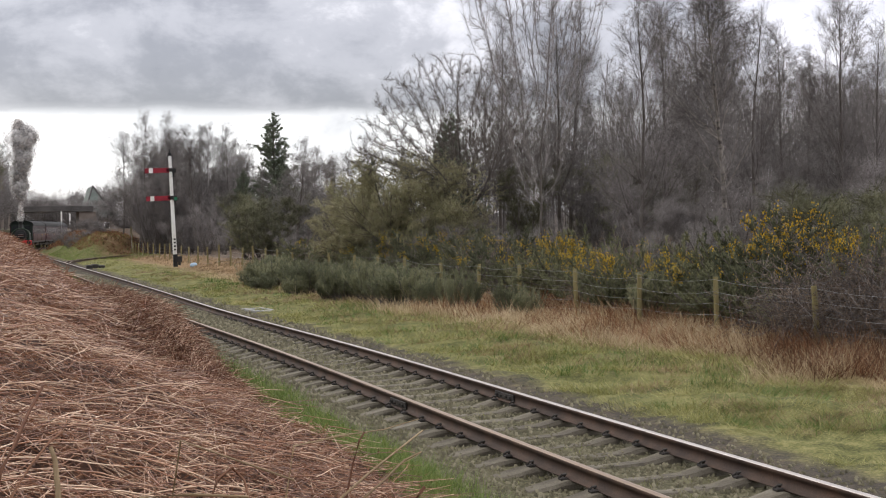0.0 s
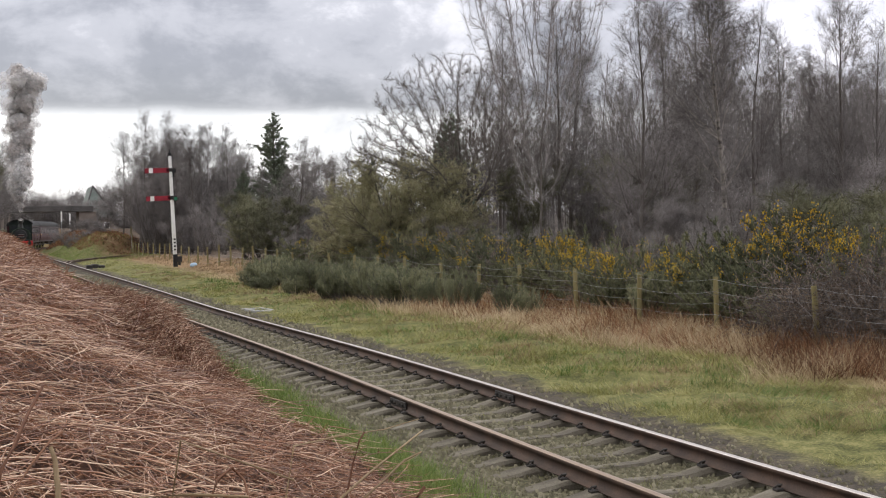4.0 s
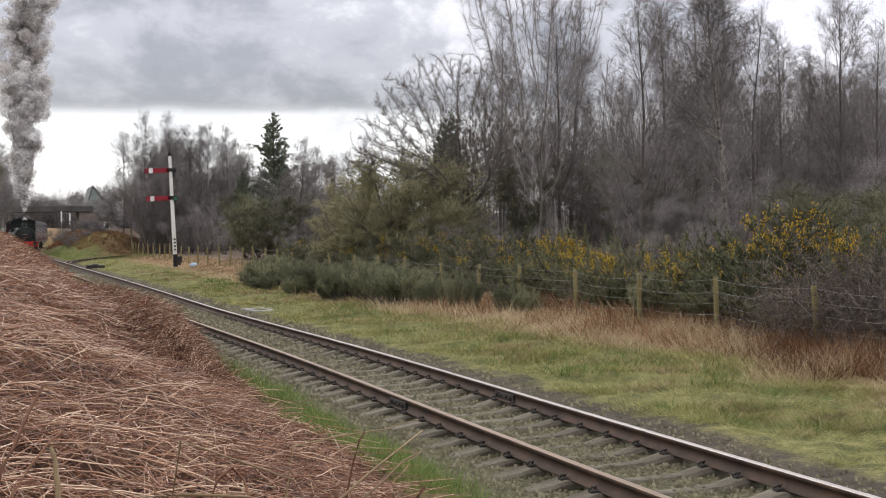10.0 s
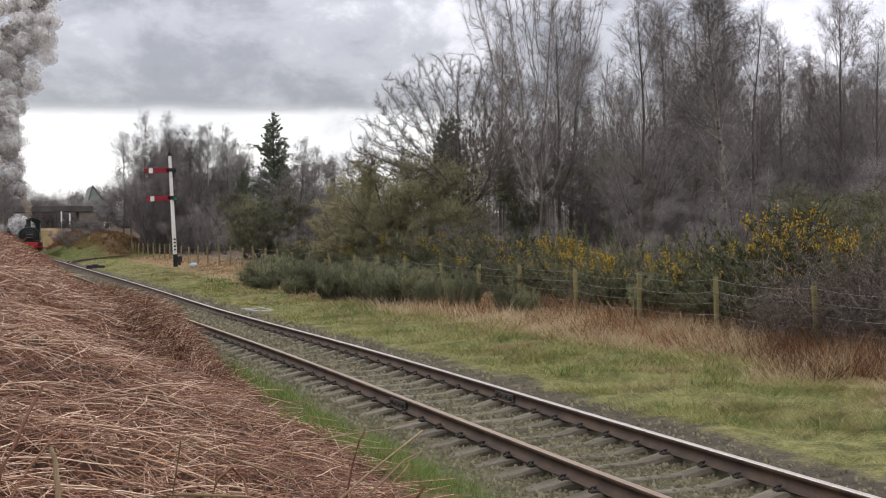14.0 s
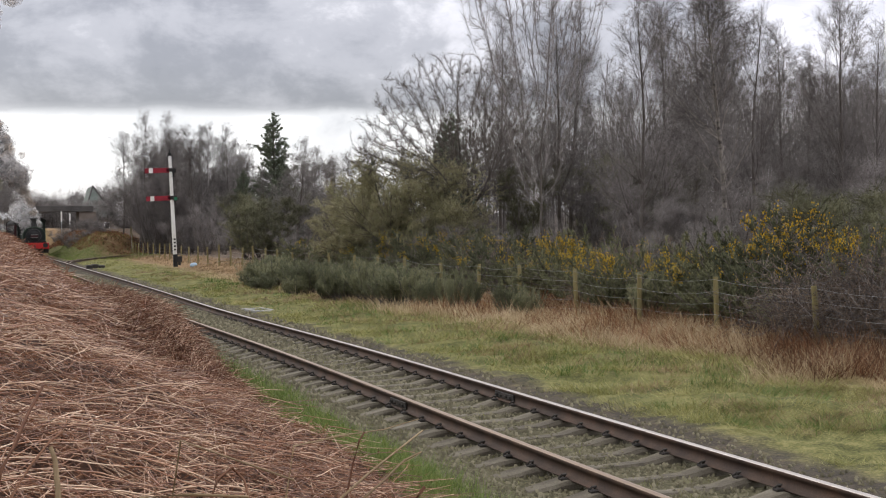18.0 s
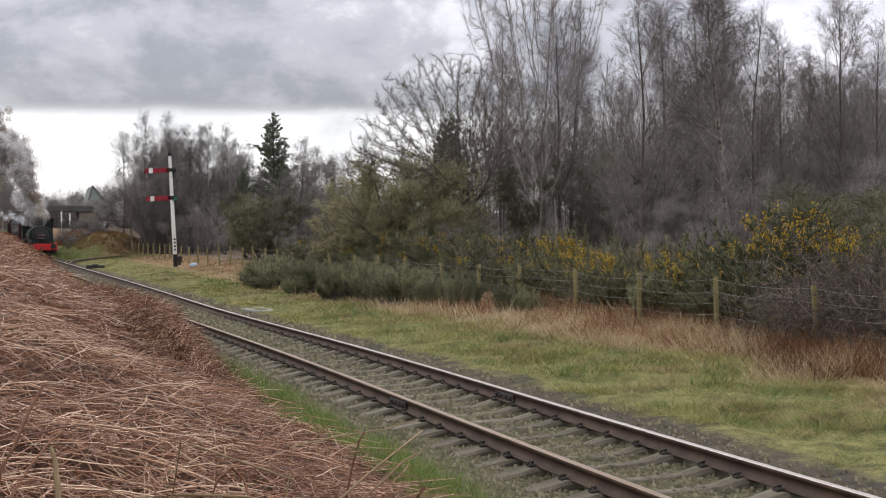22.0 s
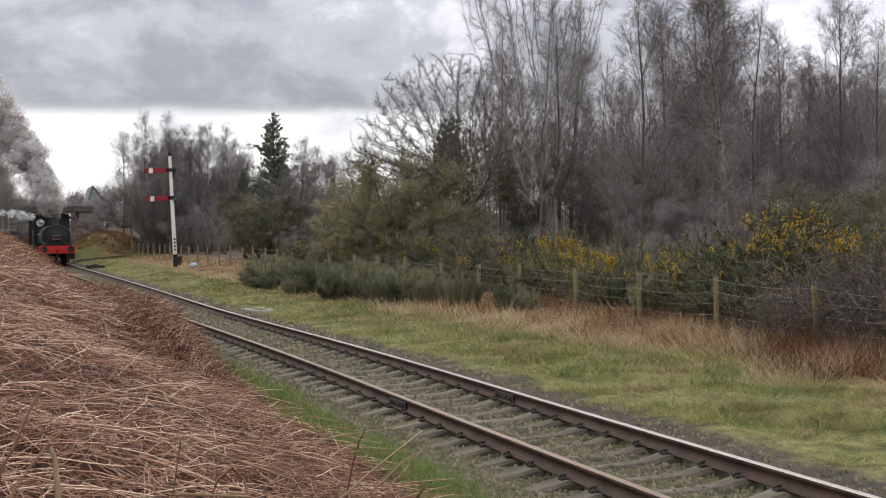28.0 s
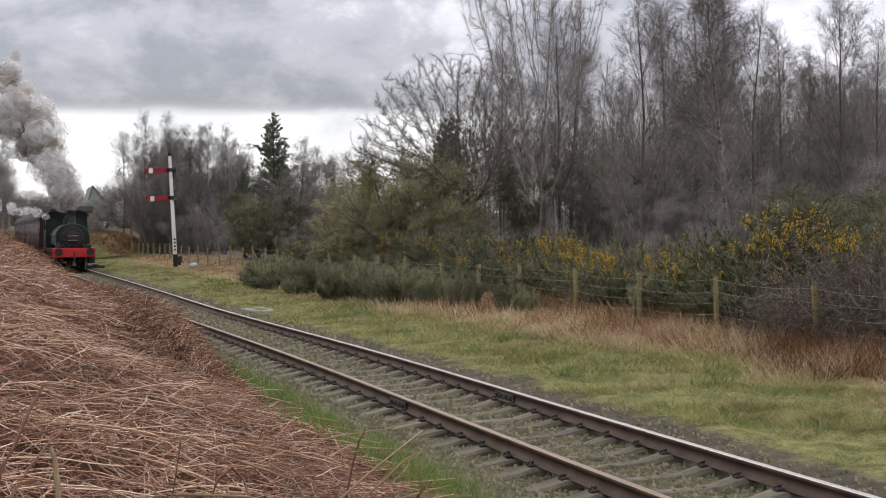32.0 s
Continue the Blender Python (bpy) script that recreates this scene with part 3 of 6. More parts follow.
# ---------------------------------------------------------------- signal
def semaphore():
    s = tagged(new("semaphore_signal"), "white signal post with two red stop arms", "railway signal")
    bm = bmesh.new()
    loft(bm, [[(-w, -w, z), (w, -w, z), (w, w, z), (-w, w, z)] for z, w in ((0.75, 0.115), (3.0, 0.105), (5.0, 0.094), (6.95, 0.082))])
    part("post", bm, M_WHITE, s, "white-painted square timber post")
    bm = bmesh.new()
    loft(bm, [[(-w, -w, z), (w, -w, z), (w, w, z), (-w, w, z)] for z, w in ((-0.5, 0.135), (0.1, 0.13), (0.75, 0.12))])
    part("post_foot", bm, M_BLACK, s, "black-painted post foot")
    bm = bmesh.new()
    cyl(bm, (0, 0, 6.94), (0, 0, 7.0), 0.15, n=12)
    bmesh.ops.create_uvsphere(bm, u_segments=10, v_segments=8, radius=0.10, matrix=Matrix.Translation((0, 0, 7.08)))
    cyl(bm, (0, 0, 7.15), (0, 0, 7.38), 0.05, 0.008, n=8)
    part("finial", bm, M_BLACK, s)
    for zc in (6.05, 4.30):
        bm = bmesh.new()
        box(bm, -1.62, -0.12, -0.155, -0.135, zc - 0.15, zc + 0.15, 0.006)
        arm = part("arm", bm, M_RED, s, "red enamelled signal arm with a white band")
        bm = bmesh.new()
        box(bm, -1.36, -1.12, -0.162, -0.156, zc - 0.152, zc + 0.152)
        part("band", bm, M_WHITE, arm, "white band")
        bm = bmesh.new()
        box(bm, -0.30, 0.30, -0.155, -0.125, zc - 0.10, zc + 0.13, 0.02)
        cyl(bm, (0.19, -0.18, zc - 0.05), (0.19, -0.10, zc - 0.05), 0.15, n=14)
        cyl(bm, (-0.05, -0.20, zc), (-0.05, 0.12, zc), 0.05, n=10)
        part("spectacle", bm, M_DARKIRON, s, "dark iron spectacle casting")
        bm = bmesh.new()
        cyl(bm, (0.19, -0.190, zc - 0.05), (0.19, -0.182, zc - 0.05), 0.11, n=14)
        part("lens", bm, M_GREENP if zc < 5 else M_BLACK, s, "coloured spectacle glass")
        bm = bmesh.new()
        box(bm, 0.06, 0.22, -0.02, 0.16, zc - 0.40, zc - 0.14, 0.02)
        cyl(bm, (0.14, 0.07, zc - 0.14), (0.14, 0.07, zc - 0.06), 0.05, n=8)
        part("lamp", bm, M_BLACK, s, "black oil lamp case")
        bm = bmesh.new()
        box(bm, 0.0, 0.26, -0.10, 0.20, zc - 0.43, zc - 0.405)
        part("lamp_stage", bm, M_DARKIRON, s)
    for zr in np.arange(1.0, 5.6, 0.36):
        bm = bmesh.new()
        cyl(bm, (-0.24, 0.0, zr), (-0.10, 0.0, zr), 0.014, n=6)
        part("rung", bm, M_DARKIRON, s)
    bm = bmesh.new()
    cyl(bm, (0.155, -0.09, 0.5), (0.13, -0.09, 5.9), 0.012, n=6)
    part("pull_rod", bm, M_DARKIRON, s)
    bm = bmesh.new()
    box(bm, 0.10, 0.42, -0.14, 0.10, 0.25, 0.62, 0.03)
    box(bm, 0.20, 0.30, -0.30, 0.20, 0.05, 0.30, 0.02)
    part("weight_bracket", bm, M_DARKIRON, s, "balance weights at the foot")
    for q in range(4):
        bm = bmesh.new()
        box(bm, -0.06, 0.06, -0.150, -0.138, 1.0 + q * 0.22, 1.10 + q * 0.22)
        part("plate", bm, M_DARKIRON, s)
    s.matrix_basis = pose(12.55, 79.2, float(ground_z(12.55, 79.2)), 0, -2.0, 0)
    return s


semaphore()


# ---------------------------------------------------------------- bare trees
def unit(v):
    return v / (np.linalg.norm(v, axis=-1, keepdims=True) + 1e-9)


def sprout(rg, P, R, n, t0, t1, length, spread, lift, k=4, thin=0.6, droop=0.0, shrink=0.5, weight=None):
    """n limbs that leave the polylines P (with radii R) between t0 and t1 of their length."""
    N, K, _ = P.shape
    pick = rg.integers(0, N, n) if weight is None else rg.choice(N, n, p=weight / weight.sum())
    t = rg.uniform(t0, t1, n)
    f = t * (K - 1)
    i = np.minimum(f.astype(int), K - 2)
    w = (f - i)[:, None]
    at = P[pick, i] * (1 - w) + P[pick, i + 1] * w
    along = unit(P[pick, i + 1] - P[pick, i])
    rad = R[pick, i] * (1 - w[:, 0]) + R[pick, i + 1] * w[:, 0]
    side = unit(np.cross(along, unit(rg.normal(size=(n, 3)))))
    d = unit(along * (1 - spread) + side * spread + np.array([0, 0, lift]))
    ln = (length[pick] if isinstance(length, np.ndarray) else length) * rg.uniform(0.55, 1.15, n) * (1 - shrink * t)
    out = [at]
    step = (ln / (k - 1))[:, None]
    for s in range(k - 1):
        d = unit(d + rg.normal(size=(n, 3)) * 0.13 + np.array([0, 0, -droop]))
        out.append(out[-1] + d * step)
    Q = np.stack(out, 1)
    r0 = np.minimum(rad * thin, rad)
    return Q, r0[:, None] * np.linspace(1, 0.35, k)[None]


def tree_meshes(name, seed, height, stems=1, stem_spread=0.12, girth=0.10, limbs=46, limb_len=0.30, limb_spread=0.5, limb_lift=0.25, t_low=0.28, subs=420, sub_len=0.11, twigs=3300, twig_len=0.55,
                droop=0.02, twig_droop=0.25, bark=None, twig_mat=None, bend=0.05, twig_r=0.007, shrink=0.55, stem_len=(0.75, 1.0), lean=(0.0, 0.0)):
    rg = np.random.default_rng(seed)
    k = 9
    st = []
    for s in range(stems):
        a = rg.uniform(0, 2 * math.pi)
        d = np.array([math.cos(a) * stem_spread, math.sin(a) * stem_spread, 1.0]) * (1 if stems > 1 else 0.3) + np.array([0, 0, 0 if stems > 1 else 0.7])
        d = d + np.array([lean[0], lean[1], 0]) * rg.uniform(0.2, 1.6)
        d = d / np.linalg.norm(d)
        h = height * (1.0 if s == 0 else rg.uniform(*stem_len))
        p, pts = np.array([0.0, 0, -0.4]) + (rg.normal(size=3) * 0.12 * (stems > 1)) * np.array([1, 1, 0]), []
        for j in range(k):
            pts.append(p)
            d = unit(d + rg.normal(size=3) * bend + np.array([0, 0, 0.03 if lean[0] == 0 else 0.08]))
            p = p + d * (h + 0.4) / (k - 1)
        st.append(pts)
    P0 = np.array(st)
    R0 = np.tile(girth * np.array([1.25, 1.0, 0.88, 0.76, 0.62, 0.47, 0.32, 0.18, 0.06]), (stems, 1)) * (1.0 if stems == 1 else 0.8)
    P1, R1 = sprout(rg, P0, R0, limbs * stems if stems < 3 else int(limbs * 2), t_low, 0.96, height * limb_len, limb_spread, limb_lift, k=6, thin=0.30, droop=-0.07, shrink=shrink)
    P2, R2 = sprout(rg, P1, R1, subs, 0.2, 1.0, height * sub_len, 0.56, 0.25, k=3, thin=0.55, droop=droop, shrink=0.3)
    R2 = np.maximum(R2, twig_r * 0.9)
    R1 = np.maximum(R1, twig_r)
    v0, f0 = tubes(P0, R0, 7)
    v1, f1 = tubes(P1, R1, 4)
    V, F = join_np((v0, f0), (v1, f1))
    wood = mesh_np(name + "_trunk", V, F, [bark], smooth=True)
    allP = np.concatenate([P2, P1[:, 3:6]])
    allR = np.concatenate([R2, R1[:, 3:6]])
    P3, _ = sprout(rg, allP, allR, twigs, 0.1, 1.0, twig_len, 0.6, 0.18, k=2, droop=twig_droop, shrink=0.2)
    v2, f2 = tubes(P2, R2, 3)
    v3, f3 = spikes(P3[:, 0], P3[:, 1] - P3[:, 0], twig_r)
    V, F = join_np((v2, tri(f2)), (v3, f3))
    return wood, mesh_np(name + "_crown", V, F, [twig_mat])


def tree_thing(name, meshes, label, category="tree", parts=("trunk", "crown"), group=""):
    t = tagged(new(name), label, category, group)
    put(parts[0], meshes[0], t)
    put(parts[1], meshes[1], t)
    return t


def planted(kinds, x, y, height, base, rg, sink=0.0, wide=1.0, turn=None):
    """A copy of one of the kinds, scaled to that height, turned at random."""
    ob = kinds[int(rg.integers(len(kinds)))]
    s = height / base
    m = pose(x, y, float(ground_z(x, y)) - sink, rg.uniform(-2, 2), rg.uniform(-2, 2), rg.uniform(0, 360) if turn is None else turn) @ Matrix.Diagonal((s * wide, s * wide, s, 1))
    if not ob.get("used"):
        ob["used"] = 1
        ob.matrix_basis = m
        return ob
    return copy_thing(ob, m @ Matrix.Diagonal((1 / ob.scale.x, 1 / ob.scale.y, 1 / ob.scale.z, 1)))


def path_len(P):
    return np.linalg.norm(np.diff(P, axis=1), axis=2).sum(1)


def finish(name, rg, trunks, limbs, bark, twig_mat, subs, sub_part, twigs, twig_len, twig_r, sub_spread=0.50, sub_lift=0.10, twig_spread=0.55, twig_lift=0.06, droop=0.0):
    """Side shoots and twigs on the limbs, in proportion to their length; wood and crown meshes."""
    P1, R1 = limbs
    L1 = path_len(P1)
    P2, R2 = sprout(rg, P1, R1, subs, 0.12, 0.95, L1 * sub_part + 0.25, sub_spread, sub_lift, k=4, thin=0.32, droop=droop, shrink=0.55, weight=L1)
    R2 = np.maximum(R2, twig_r)
    outer = P1[:, -3:]
    P3, _ = sprout(rg, np.concatenate([P2[:, 1:], outer]), np.concatenate([R2[:, 1:], R1[:, -3:]]), twigs, 0.0, 1.0, twig_len, twig_spread, twig_lift, k=2, shrink=0.25, weight=np.concatenate([path_len(P2), path_len(outer)]))
    V, F = join_np(*[tubes(P, R, 7) for P, R in trunks], tubes(P1, np.maximum(R1, twig_r), 4))
    wood = mesh_np(name + "_trunk", V, F, [bark], smooth=True)
    v2, f2 = tubes(P2, R2, 3)
    v3, f3 = spikes(P3[:, 0], P3[:, 1] - P3[:, 0], twig_r)
    V, F = join_np((v2, tri(f2)), (v3, f3))
    return wood, mesh_np(name + "_crown", V, F, [twig_mat])


def birch_meshes(name, seed, H=10.0, stems=1, stem_spread=0.15, girth=0.085, limbs=58, reach=0.33, t_low=0.16, low_angle=52, subs=760, twigs=6000, twig_r=0.0042, bark=None, bend=0.03):
    """Slender stems with limbs that leave low, reach out and turn upward to a narrow top."""
    rg = np.random.default_rng(seed)
    k = 10
    trunks, lp, lr = [], [], []
    for s in range(stems):
        a = rg.uniform(0, math.tau)
        d = np.array([math.cos(a) * stem_spread * (stems > 1), math.sin(a) * stem_spread * (stems > 1), 1.0])
        h = H if s == 0 else H * rg.uniform(0.7, 0.95)
        p, pts = np.array([0.0, 0.0, -0.4]), []
        for j in range(k):
            pts.append(p)
            d = unit(d + rg.normal(size=3) * bend * np.array([1, 1, 0]) + np.array([0, 0, 0.05]))
            p = p + d * (h + 0.4) / (k - 1)
        P = np.array(pts)
        R = girth * (1.0 if s == 0 else 0.75) * np.array([1.3, 1.0, 0.88, 0.77, 0.66, 0.54, 0.42, 0.30, 0.17, 0.05])
        trunks.append((P[None], R[None]))
        n = limbs if s == 0 else int(limbs * 0.6)
        t = t_low + (0.97 - t_low) * rg.random(n) ** 0.9
        az = rg.uniform(0, math.tau) + np.arange(n) * 2.39996 + rg.normal(size=n) * 0.5
        th = np.radians(low_angle - (low_angle - 22) * t + rg.normal(size=n) * 9)
        ln = h * (reach * (1 - t) ** 0.62 + 0.05) * rg.uniform(0.55, 1.2, n)
        f = t * (k - 1)
        i = np.minimum(f.astype(int), k - 2)
        w = (f - i)[:, None]
        q = P[i] * (1 - w) + P[i + 1] * w
        r0 = (R[i] * (1 - w[:, 0]) + R[i + 1] * w[:, 0]) * 0.32
        dd = np.stack([np.sin(th) * np.cos(az), np.sin(th) * np.sin(az), np.cos(th)], 1)
        out = []
        for j in range(7):
            out.append(q)
            dd = unit(dd + rg.normal(size=(n, 3)) * 0.10 + np.array([0, 0, 0.09]))
            q = q + dd * (ln / 6)[:, None]
        lp.append(np.stack(out, 1))
        lr.append(r0[:, None] * np.array([1, 0.8, 0.62, 0.48, 0.36, 0.26, 0.18])[None])
    return finish(name, rg, trunks, (np.concatenate(lp), np.concatenate(lr)), bark, M_TWIG, subs, 0.40, twigs, 0.62, twig_r)


def dome_meshes(name, seed, fork, rx, rz, cz, boughs, girth, branches, subs, twigs, twig_len, twig_r, bark, twig_mat, flat=0.0, lean=(0.0, 0.0)):
    """A short trunk that forks into boughs whose tips lie on a dome."""
    rg = np.random.default_rng(seed)
    z = np.linspace(-0.4, fork, 4)
    T = np.stack([0.03 * np.sin(z * 2), 0.03 * np.cos(z * 3), z], 1)[None]
    RT = np.linspace(1.25, 0.95, 4)[None] * girth
    n = boughs
    az = np.arange(n) * 2.39996 + rg.normal(size=n) * 0.25
    th = np.radians(6 + 80 * (np.arange(n) + 0.5) / n + rg.normal(size=n) * 5)
    d = np.stack([np.sin(th) * np.cos(az) + lean[0] * np.sin(th), np.sin(th) * np.sin(az) + lean[1] * np.sin(th), np.cos(th)], 1)
    d = unit(d)
    o = np.array([0, 0, fork])
    # where the ray from the fork meets the dome
    e = np.array([1 / rx, 1 / rx, 1 / rz])
    oc = (o - np.array([lean[0] * rx * 0.5, lean[1] * rx * 0.5, cz])) * e
    de = d * e
    qa, qb, qc = (de * de).sum(1), (de * oc).sum(1), (oc * oc).sum() - 1
    ln = (-qb + np.sqrt(np.maximum(qb * qb - qa * qc, 0.01))) / qa * rg.uniform(0.82, 1.0, n)
    q, out = np.tile(o, (n, 1)) - np.array([0, 0, 0.3]) * rg.random((n, 1)), []
    dd = unit(d + np.array([0, 0, 0.35]))
    for j in range(8):
        out.append(q)
        q = q + dd * (ln / 7)[:, None]
        dd = unit(dd * 0.55 + d * 0.45 + rg.normal(size=(n, 3)) * 0.10 + np.array([0, 0, 0.05]))
    P0 = np.stack(out, 1)
    R0 = girth * 0.42 * np.array([1, 0.8, 0.64, 0.5, 0.38, 0.28, 0.2, 0.12])[None] * np.ones((n, 1))
    P1, R1 = sprout(rg, P0, R0, branches, 0.12, 0.95, path_len(P0) * 0.55, 0.45, 0.08, k=6, thin=0.42, droop=-0.02, shrink=0.3, weight=path_len(P0))
    mid = np.array([lean[0] * rx * 0.5, lean[1] * rx * 0.5, cz])
    out_by = np.linalg.norm((P1 - mid) * e, axis=2, keepdims=True)
    P1 = mid + (P1 - mid) / np.maximum(out_by / rg.uniform(0.9, 1.04, (len(P1), 1, 1)), 1.0)
    w, c = finish(name, rg, [(T, RT), (P0, R0)], (P1, R1), bark, twig_mat, subs, 0.42, twigs, twig_len, twig_r, sub_lift=0.08)
    return w, c


def grown(name, seed, start, free, step, near, up, tip_r, power, twigs, twig_len, bark, twig_mat, twig_lift=0.12, fine=0.02):
    """A crown that grows step by step from the start nodes towards the free points, which vanish when reached; girth adds up from the tips."""
    rg = np.random.default_rng(seed)
    N, par = [np.array(p, float) for p, _ in start], [q for _, q in start]
    free = np.array(free)
    best, who = np.full(len(free), 1e9), np.zeros(len(free), int)
    fresh, live, born = 0, np.ones(len(free), bool), {}
    for it in range(160):
        new_pts = np.array(N[fresh:])
        dd = np.linalg.norm(free[:, None] - new_pts[None], axis=2)
        j = dd.argmin(1)
        v = dd[np.arange(len(free)), j]
        better = v < best
        best[better], who[better] = v[better], j[better] + fresh
        live &= best > step * 1.6
        fresh = len(N)
        pull = live & (best < near)
        if not pull.any():
            break
        arr = np.array(N)
        way = unit(free[pull] - arr[who[pull]])
        total = np.zeros((len(N), 3))
        np.add.at(total, who[pull], way)
        for i in np.unique(who[pull]):
            born[i] = born.get(i, 0) + 1
            if born[i] > 4:
                continue
            along = unit(arr[i] - arr[par[i]]) if par[i] >= 0 else np.array([0, 0, 1.0])
            g = unit(unit(total[i]) + along * 0.55 + np.array([0, 0, up]) + rg.normal(size=3) * 0.10)
            N.append(arr[i] + g * step)
            par.append(int(i))
        if len(N) == fresh:
            break
    arr, par = np.array(N), np.array(par)
    girth = np.zeros(len(arr))
    kids = np.bincount(par[par >= 0], minlength=len(arr))
    girth[kids == 0] = tip_r ** power
    for i in range(len(arr) - 1, 0, -1):
        if par[i] >= 0:
            girth[par[i]] += girth[i]
    r = girth ** (1 / power)
    seg = np.where(par >= 0)[0]
    a, b = arr[par[seg]], arr[seg]
    P, R = np.stack([a, b + (b - a) * 0.06], 1), np.stack([np.minimum(r[par[seg]], r[seg] * 1.35), r[seg]], 1)
    stout = r[seg] > fine
    wood = mesh_np(name + "_trunk", *tubes(P[stout], R[stout], 7), [bark], smooth=True)
    Q, S = P[~stout], R[~stout]
    T, _ = sprout(rg, Q, S, twigs, 0.0, 1.0, twig_len, 0.36, twig_lift, k=3, shrink=0.1)
    v1, f1 = tubes(Q, S, 3)
    v2, f2 = spikes(T[:, 0], T[:, 2] - T[:, 0], tip_r * 1.1)
    return wood, mesh_np(name + "_crown", *join_np((v1, tri(f1)), (v2, f2)), [twig_mat])


def column(pts, step=0.3):
    """Start nodes along a bent stem."""
    out = []
    for a, b in zip(pts, pts[1:]):
        a, b = np.array(a, float), np.array(b, float)
        n = max(1, int(np.linalg.norm(b - a) / step))
        for i in range(n):
            out.append(a + (b - a) * i / n)
    return [(p, i - 1) for i, p in enumerate(out)]


def spreading_crown():
    """Free points of a broad dome that reaches out over its west side, most of them towards its skin."""
    rg = np.random.default_rng(14)
    p = unit(rg.normal(size=(16000, 3))) * rg.uniform(0.05, 1.0, (16000, 1)) ** 0.5
    p = p * np.array([5.9, 4.4, 6.4]) + np.array([-0.3, 0, 3.3])
    bumpy = 0.93 + 0.07 * fract_noise(p[:, 0], p[:, 2] + p[:, 1], 1.6)
    p = (p - np.array([-0.3, 0, 3.3])) * bumpy[:, None] + np.array([-0.3, 0, 3.3])
    low = 2.7 + 0.24 * np.maximum(-p[:, 0], 0) + 0.5 * np.maximum(p[:, 0] - 1, 0)
    return p[p[:, 2] > low][:6500]


def vase_crown():
    """Free points of a steep fan that opens upwards."""
    rg = np.random.default_rng(15)
    z = 2.6 + 9.4 * rg.random(9000) ** 0.8
    lim = (0.55 + 0.31 * (z - 2.6)) * np.where(z > 9, np.sqrt(np.maximum(0.05, (12.4 - z) / 3.4)), 1)
    a, q = rg.uniform(0, math.tau, 9000), np.sqrt(rg.random(9000))
    return np.stack([q * lim * np.cos(a), q * lim * np.sin(a), z], 1)[:3600]


BIRCH = [tree_thing("birch_tree", birch_meshes("birch", 21 + i, bark=M_BARK), "leafless birch with a slender dark trunk and fine purplish twigs", group="birches of the wood") for i in range(5)]
WHITE_BIRCH = tree_thing("birch_tree", birch_meshes("white_birch", 31, girth=0.088, limbs=62, t_low=0.26, bend=0.02, bark=M_BIRCH, subs=900, twigs=7500), "leafless silver birch with a pale peeling trunk", group="birches of the wood")
MULTI = tree_thing("birch_tree", grown("multi_birch", 8, column([(0, 0, -0.4), (0.05, 0, 1.2), (0.0, 0.05, 2.4)]), vase_crown(), 0.18, 2.6, 0.24, 0.0034, 2.6, 11000, 0.45, M_BARK, M_TWIG, 0.12), "large leafless birch whose stems fan out from a low fork", group="birches of the wood")
ROUND = tree_thing("oak_tree", grown("round_tree", 14, column([(0.2, 0, -0.4), (0.1, 0, 1.0), (0.0, 0, 2.0)]), spreading_crown(), 0.19, 6.0, 0.10, 0.0036, 2.25, 38000, 0.42, M_BARK, M_BARK, 0.20), "leafless broad-crowned tree with spreading dark limbs")
WILLOW = tree_thing("willow_tree", dome_meshes("willow", 17, 0.5, 2.6, 3.4, 2.0, 16, 0.10, 150, 1500, 12000, 0.34, 0.0095, M_BARK, M_TWIG_O), "bushy willow with olive twigs and pale catkins")
THICKET = [tree_thing("sapling_clump", tree_meshes("sapling", 61 + i, 4.0, stems=9, stem_spread=0.45, girth=0.03, limbs=40, limb_len=0.28, limb_spread=0.45, limb_lift=0.4, t_low=0.1, subs=380, sub_len=0.17,
                                                          twigs=4600, twig_len=0.50, twig_droop=0.0, bark=M_BARK, twig_mat=M_TWIG if i < 3 else M_SHRUB, bend=0.09, twig_r=0.0045 if i < 3 else 0.008),
                      "dense clump of bare brown saplings" if i < 3 else "dense bushy clump of dull green shoots", "shrub", ("stem", "crown"), "undergrowth of the wood") for i in range(4)]
GREEN_CLUMP = THICKET.pop()


crown = max((o.data for o in WILLOW.children), key=lambda me: len(me.vertices))
co = np.empty(len(crown.vertices) * 3, np.float32)
crown.vertices.foreach_get("co", co)
rg = np.random.default_rng(19)
tips = co.reshape(-1, 3)[-48000:].reshape(-1, 4, 3)[:, 3]
tips = tips[rg.choice(len(tips), 4200, replace=False)]
put("blossom", mesh_np("willow_catkins", *spikes(tips, unit(rg.normal(size=(4200, 3))) * 0.05, 0.014), [M_LEAFPALE]), WILLOW, "pale yellowish catkins")


